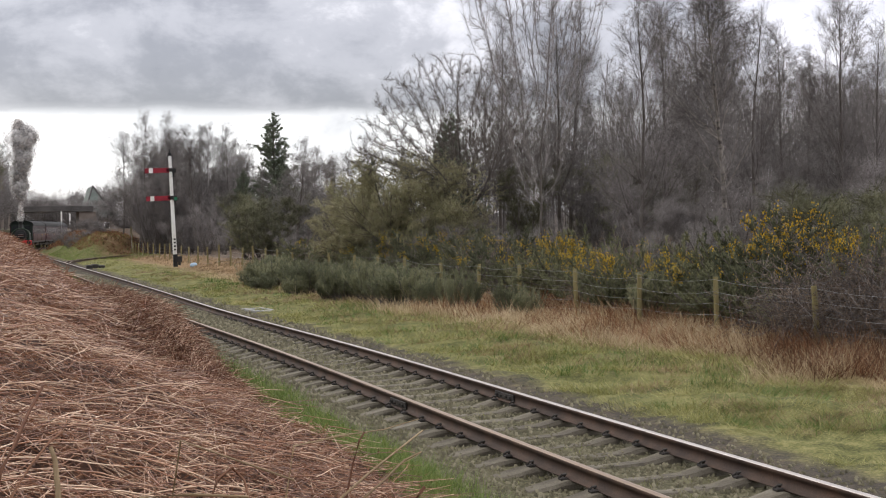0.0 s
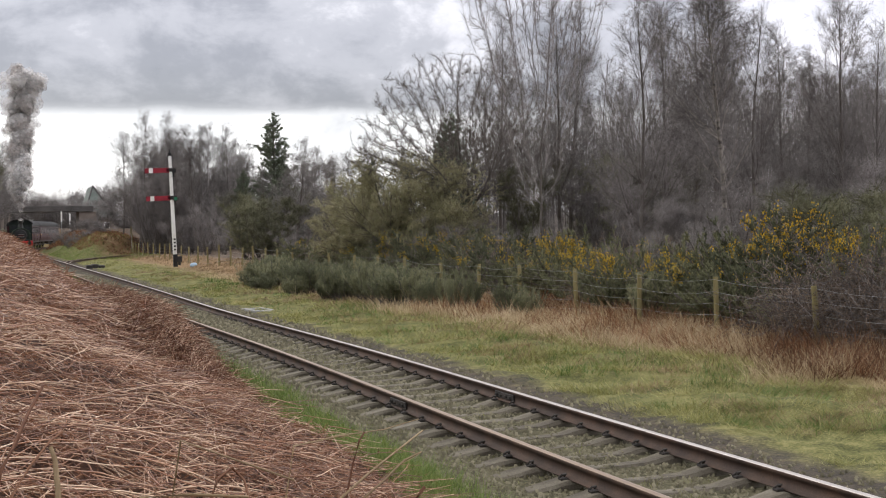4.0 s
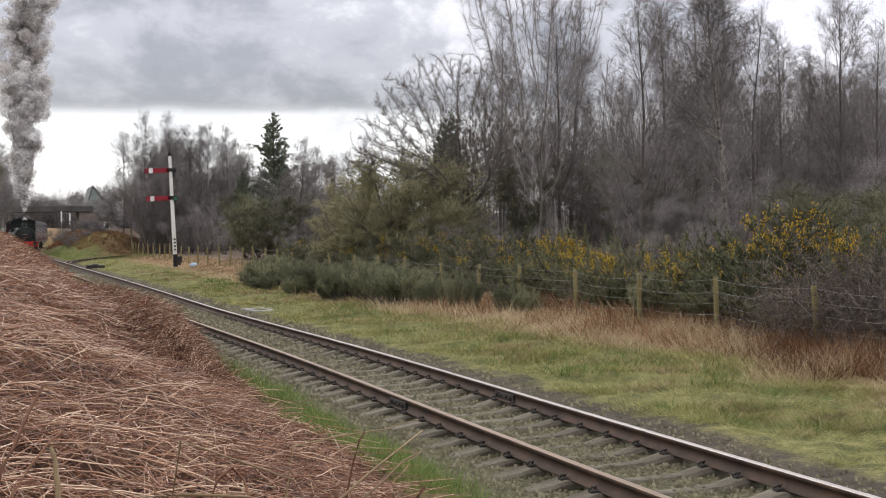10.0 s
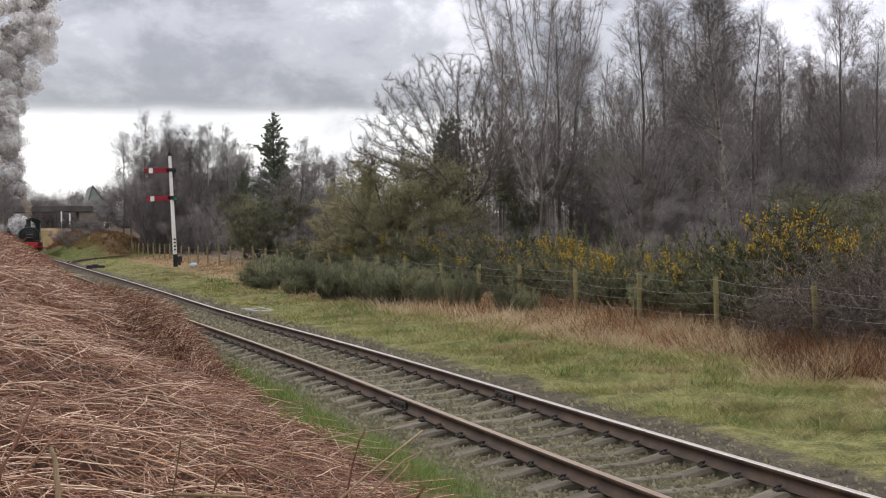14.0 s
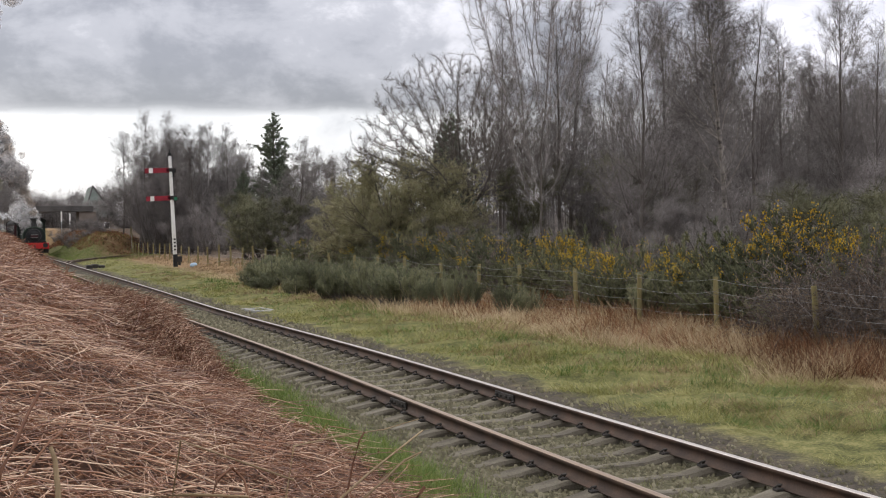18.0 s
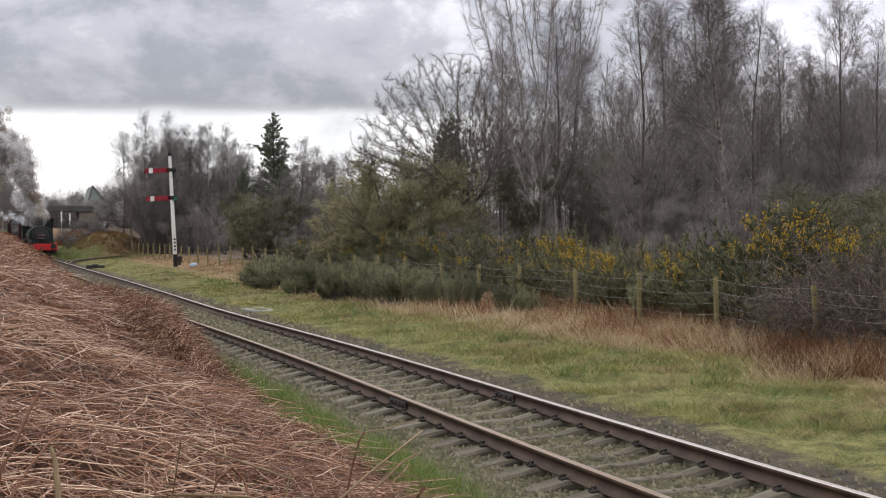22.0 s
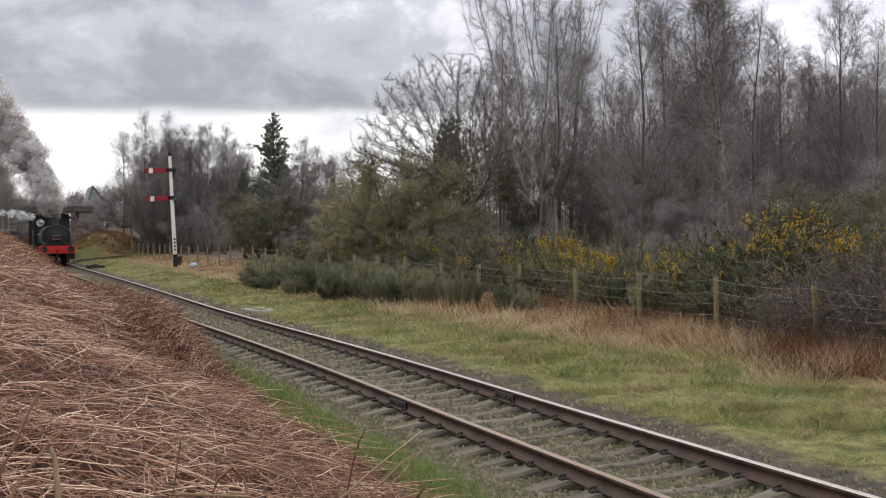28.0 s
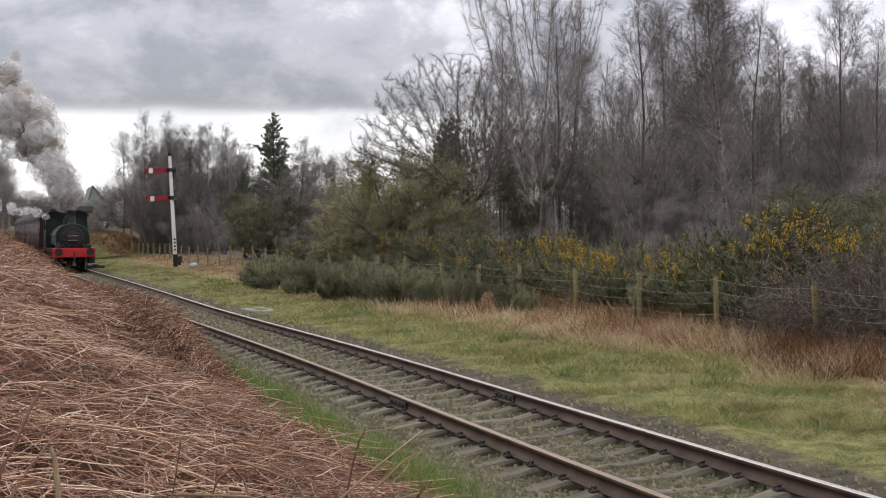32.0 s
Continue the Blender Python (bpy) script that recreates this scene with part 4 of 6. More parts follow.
def pine_meshes(seed, height=11.0):
    rg = np.random.default_rng(seed)
    z = np.linspace(-0.4, height, 9)
    P0 = np.stack([0.05 * np.sin(z), 0.05 * np.cos(z * 0.7), z], 1)[None]
    R0 = np.linspace(0.17, 0.02, 9)[None]
    n = 260
    t = 0.05 + 0.94 * (1 - rg.random(n) ** 0.85)
    an = rg.uniform(0, 2 * math.pi, n)
    ln = height * 0.22 * (1 - t) ** 0.8 * rg.uniform(0.55, 1.15, n) + 0.15
    out, p = [], np.stack([0 * t, 0 * t, t * height], 1)
    d = np.stack([np.cos(an), np.sin(an), 0.10 + 0.9 * t ** 2], 1)
    for s in range(5):
        out.append(p)
        p = p + d * (ln / 4)[:, None]
        d = d + np.array([0, 0, 0.12])
    P1 = np.stack(out, 1)
    R1 = np.linspace(0.035, 0.008, 5)[None] * np.ones((n, 1))
    wl = path_len(P1) + 0.12
    V, F = join_np(tubes(P0, R0, 7), tubes(P1, R1, 3))
    wood = mesh_np("pine_trunk", V, F, [M_BARK], smooth=True)
    P2, R2 = sprout(rg, P1, R1, 2600, 0.1, 1.0, 0.45, 0.5, 0.16, k=3, weight=wl)
    P3, _ = sprout(rg, np.concatenate([P2, P1[:, 2:5]]), np.concatenate([R2, R1[:, 2:5]]), 34000, 0.0, 1.0, 0.24, 0.62, 0.15, k=2)
    V, F = spikes(P3[:, 0], P3[:, 1] - P3[:, 0], 0.022)
    return wood, mesh_np("pine_crown", V, F, [M_NEEDLE])


PINE = tree_thing("pine_tree", pine_meshes(41), "dark green pine with whorled upswept boughs")

rg = np.random.default_rng(77)
for x, y, h in ((23.3, 40, 10.3), (26.9, 44, 10.9), (28.3, 40, 9.7), (30.8, 48, 11.7), (33.7, 42, 10.8), (30.5, 36, 8.4), (38.2, 50, 9.4), (33.9, 46, 10.0),
                (34.4, 52, 12.0), (37.4, 60, 12.3), (15.8, 118, 12.7), (18.2, 112, 12.0), (21.6, 115, 11.7), (14.8, 125, 10.2), (18.4, 105, 10.3),
                (19.1, 128, 11.3), (24.1, 120, 10.8), (31.4, 118, 9.1), (31.1, 110, 7.8), (30.5, 100, 8.0), (30.6, 95, 8.6), (26.3, 90, 6.9), (25.6, 100, 6.6), (22.1, 95, 6.3), (25.6, 58, 11.4)):
    planted(BIRCH, x, y, h, 10.0, rg)
for x, y, h in ((25.0, 50, 10.6), (26.5, 52, 10.8)):
    planted(BIRCH, x, y, h, 10.0, rg, wide=1.15)
planted([WHITE_BIRCH], 23.0, 34, 10.4, 10.0, rg)
planted([MULTI], 17.4, 36, 11.6, 11.6, rg)
planted([ROUND], 20.7, 50, 9.7, 9.7, rg, turn=0)
for x, y, h, w in ((17.6, 51.5, 5.6, 1.1), (19.0, 49.5, 5.0, 1.2), (16.6, 54.0, 4.4, 1.0)):
    planted([WILLOW], x, y, h, 5.4, rg, wide=w)
for x, y, h in ((16.0, 74, 3.8), (17.3, 76, 4.3), (18.2, 74, 3.6), (16.6, 70, 3.0)):
    planted([GREEN_CLUMP], x, y, h, 4.0, rg, wide=1.3)
for x, y, h in ((25.2, 104, 11.3), (27.4, 112, 8.2), (22.0, 102, 6.5), (25.0, 101, 6.0), (24.8, 62, 7.5), (27.2, 70, 7.0), (25.6, 80, 6.0)):
    planted([PINE], x, y, h, 11.0, rg, wide=1.2)
# trees deeper in the wood
for i in range(15):
    y = rg.uniform(48, 92)
    x = rg.uniform(0.5, 1.02) * y * 0.86 + 6
    planted(BIRCH, x, y, rg.uniform(8.5, 11.5) * (0.8 + 0.004 * y), 10.0, rg)
# the edge of the wood to the east
for x, y, h in ((36, 45, 7.6), (40, 48, 8.4), (38, 42, 7.4), (34, 37.5, 6.6), (43, 52, 8.8), (41, 44, 7.6), (37, 39, 7.0), (45, 50, 8.2)):
    planted(BIRCH, x, y, h, 10.0, rg, wide=1.25)
for q, y, h in ((0.72, 60, 9.6), (0.745, 54, 8.8), (0.70, 66, 10.0), (0.765, 64, 9.8), (0.68, 58, 9.4), (0.80, 58, 9.2), (0.83, 64, 10.0), (0.735, 70, 10.5), (0.655, 64, 10.0), (0.79, 70, 10.2), (0.63, 72, 10.5), (0.86, 60, 9.0)):
    planted(BIRCH, q * y, y, h, 10.0, rg, wide=1.1)
# the far clump, and the low trees to its side
for i in range(20):
    y = rg.uniform(106, 130)
    planted(BIRCH, rg.uniform(0.130, 0.215) * y, y, rg.uniform(8.6, 11.3), 10.0, rg, wide=1.1)
for i in range(13):
    y = rg.uniform(88, 125)
    planted(BIRCH, rg.uniform(0.215, 0.33) * y, y, rg.uniform(6.6, 8.2), 10.0, rg, wide=1.3)
# the depth of the wood: thin poles and a haze of twigs
n = 460
dy = rg.uniform(58, 125, n)
dy = np.where(np.arange(n) < 420, dy, rg.uniform(112, 140, n))
dx = np.where(np.arange(n) < 420, rg.uniform(0.36, 1.0, n) * dy + 4, rg.uniform(0.135, 0.34, n) * dy)
hp = rg.uniform(6.0, 10.5, n) * np.where(np.arange(n) < 420, 1.0, 0.7)
zp = ground_z(dx, dy)
P = np.stack([np.stack([dx + rg.normal(size=n) * 0.25 * q, dy + 0 * dx, zp + hp * q - 0.3], 1) for q in (0, 0.35, 0.7, 1.0)], 1)
P2, R2 = sprout(rg, P, np.full((n, 4), 0.03), 5200, 0.15, 1.0, 2.4, 0.40, 0.30, k=4)
P3, _ = sprout(rg, P2, R2, 42000, 0.0, 1.0, 0.9, 0.5, 0.15, k=2)
n3 = 40000
ty = rg.uniform(66, 112, n3)
tx3 = rg.uniform(0.33, 0.98, n3) * ty + 4
B3 = np.stack([tx3, ty, ground_z(tx3, ty) + 8.6 * rg.random(n3) ** 1.1], 1)
D3 = unit(rg.normal(size=(n3, 3)) * np.array([0.6, 0.6, 0.4]) + np.array([0, 0, 0.9])) * rg.uniform(0.6, 1.7, n3)[:, None]
deep = join_np(*[(v, tri(f)) for v, f in (tubes(P, np.linspace(0.06, 0.015, 4)[None] * np.ones((n, 1)), 4), tubes(P2, np.full((len(P2), 4), 0.011), 3), spikes(P3[:, 0], P3[:, 1] - P3[:, 0], 0.011), spikes(B3, D3, 0.016))])
put("deep_wood", mesh_np("deep_wood", *deep, [M_TWIG]), None, "crowded thin bare trees deep in the wood", "stuff")["category"] = "woodland"
# undergrowth behind the fence and round the far clump
for i in range(34):
    y = rg.uniform(24, 74)
    x = rg.uniform(17.5 + 0.04 * y, 22 + 0.32 * y)
    planted(THICKET, x, y, rg.uniform(2.6, 4.6), 4.0, rg, wide=1.2)
for i in range(14):
    y = rg.uniform(112, 130)
    planted(THICKET[:2], rg.uniform(0.138, 0.205) * y, y, rg.uniform(7.0, 9.5), 4.0, rg, wide=0.8)
for i in range(24):
    y = rg.uniform(84, 132)
    x = rg.uniform(15.5 if y < 118 else 17.0, 34)
    planted(THICKET[:2], x, y, rg.uniform(5.0, 7.5) * (0.6 if y < 104 else 1.0), 4.0, rg, wide=1.1)
for x, y, h in ((12.0, 153, 1.7), (13.2, 155, 2.0), (14.5, 154, 1.8), (16.5, 156, 2.2), (11.0, 160, 1.8)):
    planted(THICKET, x, y, h, 4.0, rg, wide=1.6)
for x, y, h in ((5.2, 170, 11.0), (4.2, 160, 9.0), (6.0, 186, 10.0), (3.0, 152, 7.0), (4.6, 166, 7.5), (3.6, 158, 7.0), (5.6, 176, 8.5)):
    planted(BIRCH, x, y, h, 10.0, rg, wide=1.25)


# ---------------------------------------------------------------- gorse, broom, brambles
def brush(name, seed, shoots, tilt, subs, sub_len, spines, spine_len, spine_r, leaf_mat, bloom=0.0, rise=0.25, droop=0.0):
    """A metre-high bush of shoots fanned out from the root, each a bottle-brush of fine spines; blossom crowds on some of the upper shoots."""
    rg = np.random.default_rng(seed)
    n, k = shoots, 5
    az = np.arange(n) * 2.39996 + rg.normal(size=n) * 0.4
    th = np.radians(tilt) * rg.random(n) ** 0.7
    lob = 1 + 0.22 * np.sin(az * 2 + seed) + 0.16 * np.sin(az * 5 + seed * 3)
    d = np.stack([np.sin(th) * np.cos(az), np.sin(th) * np.sin(az), np.cos(th)], 1)
    p = np.stack([rg.normal(size=n) * 0.14, rg.normal(size=n) * 0.14, 0 * az], 1)
    ln = lob * rg.uniform(0.62, 1.05, n) / (0.55 + 0.45 * np.cos(th))
    out = []
    for j in range(k):
        out.append(p)
        p = p + d * (ln * 0.8 / (k - 1))[:, None]
        d = unit(d + np.array([0, 0, rise * 0.4]) + rg.normal(size=(n, 3)) * 0.13)
    P = np.stack(out, 1)
    R = np.linspace(0.012, 0.004, k)[None] * np.ones((n, 1))
    Q, RQ = sprout(rg, P, R, subs, 0.25, 1.0, sub_len, 0.5, rise, k=3, thin=0.7, droop=droop, shrink=0.35)
    wood = mesh_np(name + "_stems", *tubes(P, R, 4), [M_BARK])
    S, _ = sprout(rg, Q, RQ, spines, 0.0, 1.0, spine_len, 0.55, 0.1, k=2, shrink=0.2)
    v1, f1 = tubes(Q, np.maximum(RQ, 0.003), 3)
    leaf = mesh_np(name + "_foliage", *join_np((v1, tri(f1)), spikes(S[:, 0], S[:, 1] - S[:, 0], spine_r)), [leaf_mat])
    if not bloom:
        return wood, leaf
    tip = Q[:, -1]
    heart = np.stack([rg.normal(size=5) * 0.35, rg.normal(size=5) * 0.35, rg.uniform(0.75, 1.0, 5)], 1)
    score = -np.linalg.norm(tip[:, None] - heart[None], axis=2).min(1) + rg.normal(size=len(tip)) * 0.03
    best = np.where(score > np.quantile(score, 1 - bloom))[0]
    m = int(12000 * bloom) + 10
    j = best[rg.integers(0, len(best), m)]
    t = rg.uniform(0.45, 1.1, m)[:, None]
    B = Q[j, 0] * (1 - t) + Q[j, -1] * t + rg.normal(size=(m, 3)) * 0.030
    return wood, leaf, mesh_np(name + "_flowers", *spikes(B, unit(rg.normal(size=(m, 3)) + np.array([0, 0, 0.5])) * 0.022, 0.0105), [M_BLOOM])


def bush(name, meshes, label, names, category="bush", group=""):
    t = tagged(new(name), label, category, group)
    for me, nm in zip(meshes, names):
        put(nm, me, t)
    return t


GORSE_Y = [bush("gorse_bush", brush("gorse", 91 + i, 70, 70, 760, 0.22, 15000, 0.065, 0.0080, M_GORSE, 0.07), "prickly gorse bush with bright yellow blossom", ("stem", "foliage", "blossom"), group="gorse along the fence") for i in range(3)]
GORSE_G = [bush("gorse_bush", brush("gorse", 95 + i, 70, 74, 760, 0.22, 15000, 0.065, 0.0080, M_GORSE, 0.015), "dark green gorse bush with hardly a blossom", ("stem", "foliage", "blossom"), group="gorse along the fence") for i in range(2)]
BROOM = [bush("broom_bush", brush("broom", 111 + i, 60, 58, 560, 0.32, 8000, 0.14, 0.0046, M_BROOM, rise=0.45), "dark green broom bush with upright wispy shoots", ("stem", "foliage"), group="broom on the verge") for i in range(3)]


def bramble_meshes(seed):
    """Arching bare canes in a tangle."""
    rg = np.random.default_rng(seed)
    n, k = 260, 5
    a = rg.uniform(0, 2 * math.pi, n)
    p = np.stack([rg.normal(size=n) * 0.35, rg.normal(size=n) * 0.35, 0 * a], 1)
    d = np.stack([np.cos(a) * 0.6, np.sin(a) * 0.6, np.full(n, 1.0)], 1) + rg.normal(size=(n, 3)) * 0.25
    ln = rg.uniform(0.12, 0.30, n)[:, None]
    out = []
    for s in range(k):
        out.append(p)
        p = p + unit(d) * ln
        d = d + np.array([0, 0, -0.42]) + rg.normal(size=(n, 3)) * 0.22
    P = np.stack(out, 1)
    P[..., 2] = np.maximum(P[..., 2], 0.0)
    R = np.linspace(0.0042, 0.0022, k)[None] * np.ones((n, 1))
    Q, _ = sprout(rg, P, R, 5200, 0.1, 1.0, 0.16, 0.6, 0.0, k=2)
    return mesh_np("bramble_canes", *tubes(P, R, 3), [M_TWIG]), mesh_np("bramble_twigs", *spikes(Q[:, 0], Q[:, 1] - Q[:, 0], 0.0042), [M_CANE])


BRAMBLE = [bush("bramble_thicket", bramble_meshes(121 + i), "tangled thicket of dead brown bramble canes", ("cane", "foliage"), group="brambles along the fence") for i in range(2)]

# the gorse in bloom, then the dark bushes between
for x, y, h, w in ((17.5, 55.4, 1.9, 0.9), (17.0, 50.2, 1.75, 0.9), (17.0, 45.4, 1.95, 0.8), (16.5, 33.1, 2.0, 0.7), (15.6, 30.4, 1.5, 0.9), (15.8, 28.6, 1.65, 0.8), (15.6, 25.5, 1.65, 0.7),
                   (14.9, 23.9, 1.25, 0.6), (15.9, 22.8, 2.05, 0.75), (16.2, 21.9, 2.4, 0.8), (16.0, 21.0, 2.1, 0.7), (16.3, 19.2, 2.2, 0.6)):
    planted(GORSE_Y, x, y, h, 1.0, rg, wide=w)
for x, y, h in ((17.0, 38.8, 1.75), (17.0, 36.5, 1.9), (16.5, 39.6, 1.5), (16.0, 40.5, 1.5), (15.8, 24.5, 1.7), (16.0, 23.6, 1.75), (15.0, 22.6, 1.3), (14.9, 21.7, 1.25), (15.2, 20.9, 1.35), (14.9, 26.6, 1.2), (15.0, 28.0, 1.2),
                (15.1, 29.6, 1.25), (15.0, 31.6, 1.3), (15.6, 32.0, 1.5), (15.3, 33.6, 1.4), (15.9, 35.0, 1.5), (15.2, 36.8, 1.3), (15.6, 38.6, 1.35), (16.2, 42.5, 1.5), (15.3, 43.5, 1.2), (17.2, 47.5, 1.6), (16.4, 49.0, 1.4),
                (15.6, 51.5, 1.3), (16.8, 53.0, 1.6), (18.6, 48.0, 1.9), (18.2, 52.5, 1.8), (16.2, 57.0, 1.5), (17.4, 59.5, 1.7), (15.4, 61.0, 1.2), (16.6, 64.0, 1.5), (16.6, 20.0, 1.5), (16.9, 18.6, 1.7), (17.2, 26.5, 1.7), (17.4, 29.8, 1.8),
                (17.3, 23.9, 1.9), (17.6, 33.5, 1.8), (18.2, 40.5, 1.8), (18.0, 43.5, 1.8)):
    planted(GORSE_G, x, y, h, 1.0, rg, wide=rg.uniform(0.75, 1.05))
for i in range(22):
    y = 17 + 50 * (i / 22) + rg.uniform(-1, 1)
    planted(THICKET if i % 2 else BRAMBLE, 16.6 + rg.uniform(0, 2.0), y, rg.uniform(1.5, 2.3) if i % 2 else rg.uniform(1.2, 1.7), 4.0 if i % 2 else 0.8, rg, wide=1.4 if i % 2 else 1.0)
for x, y, h in ((9.8, 126, 1.2), (10.6, 129, 1.5), (11.5, 127, 1.3), (12.4, 131, 1.6), (13.2, 128, 1.5), (10.2, 134, 1.2)):
    planted(THICKET[:2], x, y, h, 4.0, rg, wide=2.0)
for i in range(54):
    y = rg.uniform(34.5, 53)
    x = float(np.interp(y, [34, 40, 47, 53], [12.6, 12.0, 11.7, 11.4])) + rg.uniform(-0.9, 1.0)
    planted(BROOM, x, y, rg.uniform(0.5, 1.3), 1.0, rg, wide=rg.uniform(0.8, 1.3))
for x, y, h in ((12.9, 32.6, 1.0), (13.2, 32.0, 0.9), (12.5, 33.6, 0.8), (13.3, 29.6, 0.9), (13.5, 28.9, 0.8), (12.4, 54.5, 0.8), (12.9, 57.0, 0.9), (13.2, 60.0, 0.8), (14.6, 26.8, 0.8), (14.4, 24.6, 0.9), (14.5, 22.2, 0.8), (14.6, 20.2, 0.8)):
    planted(BROOM, x, y, h, 1.0, rg, wide=rg.uniform(0.6, 0.9))
for x, y, h in ((19.6, 24, 2.75), (20.6, 26, 2.8), (18.4, 22.3, 2.5), (21.4, 25, 2.6), (22.5, 48, 4.2), (26.7, 50, 4.8), (27.6, 46, 4.4)):
    planted([GREEN_CLUMP], x, y, h, 4.0, rg, wide=1.4 if h < 3 else 0.95)
for x, y, h in ((1.2, 140, 8.4), (0.2, 133, 7.2), (2.0, 151, 8.0)):
    planted([GREEN_CLUMP], x, y, h, 4.0, rg, wide=0.9)
for i in range(8):
    planted(THICKET, 7.0 + 3.2 * i, 246 + rg.uniform(0, 8), rg.uniform(5.5, 7.0), 4.0, rg, wide=1.4)
for i in range(16):
    y = rg.uniform(13, 40)
    planted(BRAMBLE, rg.uniform(15.6, 17.8), y, rg.uniform(0.8, 1.5), 0.8, rg, wide=1.0)
for x, y, h in ((15.0, 19.3, 1.3), (15.3, 18.4, 1.5), (14.9, 17.6, 1.3), (15.7, 18.9, 1.7), (15.5, 17.4, 1.5), (16.0, 18.0, 1.8), (15.2, 16.6, 1.3)):
    planted(BRAMBLE, x, y, h, 0.8, rg, wide=0.9)


# ---------------------------------------------------------------- bracken on the bank
def bank_spots(rg, n, y0, y1, u0, u1, power=1.0):
    y = y0 * (y1 / y0) ** (rg.random(n) ** power)
    x = rg.uniform(u0, u1, n)
    return x, y


def bracken():
    rg = np.random.default_rng(201)
    n, k = 38000, 5
    x, y = bank_spots(rg, n, 2.4, 110.0, -1.2, 3.75, 1.25)
    keep = x < 3.05 - 0.22 * smooth(16, 20, y) + 0.12 * np.sin(y * 0.9) + 0.42 * np.exp(-((y - 11.5) / 3.2) ** 2) - 0.40 * np.exp(-((y - 17.4) / 2.4) ** 2)
    x, y = x[keep], y[keep]
    n = len(x)
    size = np.clip(y / 14.0, 0.8, 2.4)
    main = rg.random(n) < 0.4
    ln = np.where(main, rg.uniform(0.30, 1.0, n), rg.uniform(0.08, 0.36, n)) * np.clip(size, 0.8, 1.1)
    which = rg.random(n)
    an = np.where(which < 0.22, rg.normal(-0.95, 0.45, n), np.where(which < 0.48, rg.normal(0.85, 0.5, n), rg.uniform(0, math.tau, n))) + np.where(rg.random(n) < 0.5, math.pi, 0)
    d = unit(np.stack([np.cos(an), np.sin(an), rg.normal(0.06, 0.16, n) * (1 + (rg.random(n) < 0.15))], 1))
    p = np.stack([x, y, ground_z(x, y) + (0.01 + 0.17 * rg.random(n) ** 1.5) * np.minimum(size, 1.4)], 1)
    out = []
    for s in range(k):
        out.append(p)
        p = p + d * (ln / (k - 1))[:, None]
        d = unit(d + rg.normal(size=(n, 3)) * np.where(rg.random(n) < 0.25, 2.6, 1.0)[:, None] * np.array([0.07, 0.07, 0.07]))
        floor = ground_z(p[:, 0], p[:, 1])
        p[:, 2] = np.maximum(p[:, 2] * 0.75 + (floor + 0.10) * 0.25, floor + 0.012)
    P = np.stack(out, 1)
    r = np.where(main, rg.uniform(0.0030, 0.0060, n), rg.uniform(0.0016, 0.0030, n)) * np.clip(y / 13.0, 0.9, 1.9)
    put("bracken_stems", mesh_np("bracken_stems", *tubes(P, r[:, None] * np.linspace(1, 0.6, k)[None], 3), [M_STEM]), None, "fallen dead bracken stems lying over the bank", "stuff")["category"] = "bracken"
    # brown frond litter between the stems
    n = 62000
    x, y = bank_spots(rg, n, 2.6, 110.0, -1.2, 3.9)
    keep = x < 3.42 + 0.12 * np.sin(y * 0.9) + 0.42 * np.exp(-((y - 11.5) / 3.2) ** 2) - 0.34 * np.exp(-((y - 17.6) / 2.4) ** 2) + rg.uniform(-0.1, 0.1, n)
    x, y = x[keep], y[keep]
    n = len(x)
    sc = np.clip(y / 9.0, 0.8, 4.5)
    B = np.stack([x, y, ground_z(x, y) + rg.uniform(0.0, 0.06, n) * np.minimum(sc, 2)], 1)
    D = unit(rg.normal(size=(n, 3)) * np.array([1, 1, 0.35])) * (rg.uniform(0.03, 0.13, n) * sc)[:, None]
    S = unit(rg.normal(size=(n, 3))) * (rg.uniform(0.002, 0.007, n) * sc)[:, None]
    put("bracken_litter", mesh_np("bracken_litter", *blades(B, D, S), [M_FROND]), None, "crumpled brown bracken fronds covering the bank", "stuff")["category"] = "bracken"
    # thatch hanging over the brow, in clumps that droop towards the track
    n, k = 26000, 4
    clump_y = rg.uniform(15.6, 33, 150)
    clump_x = 3.0 + rg.normal(size=150) * 0.22
    i = rg.integers(0, 150, n)
    x, y = clump_x[i] + rg.normal(size=n) * 0.13, clump_y[i] + rg.normal(size=n) * 0.22
    way = rg.normal(size=(150, 2)) * 0.35
    d = unit(np.stack([0.55 + way[i, 0] + rg.normal(size=n) * 0.45, -0.35 + way[i, 1] + rg.normal(size=n) * 0.45, 0.30 + rg.normal(size=n) * 0.3], 1))
    p = np.stack([x, y, ground_z(x, y) + rg.uniform(0, 0.12, n)], 1)
    ln = rg.uniform(0.15, 0.50, n)
    out = []
    for s in range(k):
        out.append(p)
        p = p + d * (ln / (k - 1))[:, None]
        d = unit(d + np.array([0.05, 0, -0.42]) + rg.normal(size=(n, 3)) * 0.14)
    P = np.stack(out, 1)
    half = rg.random(n) < 0.58
    for sel, name, mat, r, lab in ((half, "bracken_tufts", M_FROND, 0.0046, "dark tufts of dead bracken hanging over the brow"), (~half, "bracken_strands", M_STEM, 0.0038, "light brown bracken strands hanging over the brow")):
        Q = P[sel]
        put(name, mesh_np(name, *tubes(Q, r * np.linspace(1, 0.5, k)[None] * np.ones((len(Q), 1)), 3), [mat]), None, lab, "stuff")["category"] = "bracken"

bracken()


def stalk(name, pts, r, mat, label):
    P = np.array(pts, float)[None]
    k = P.shape[1]
    me = mesh_np(name, *tubes(P, r * np.linspace(1, 0.6, k)[None], 6), [mat], smooth=True)
    ob = put(name, me)
    return tagged(ob, label, "bracken stalk", "standing bracken stalks")


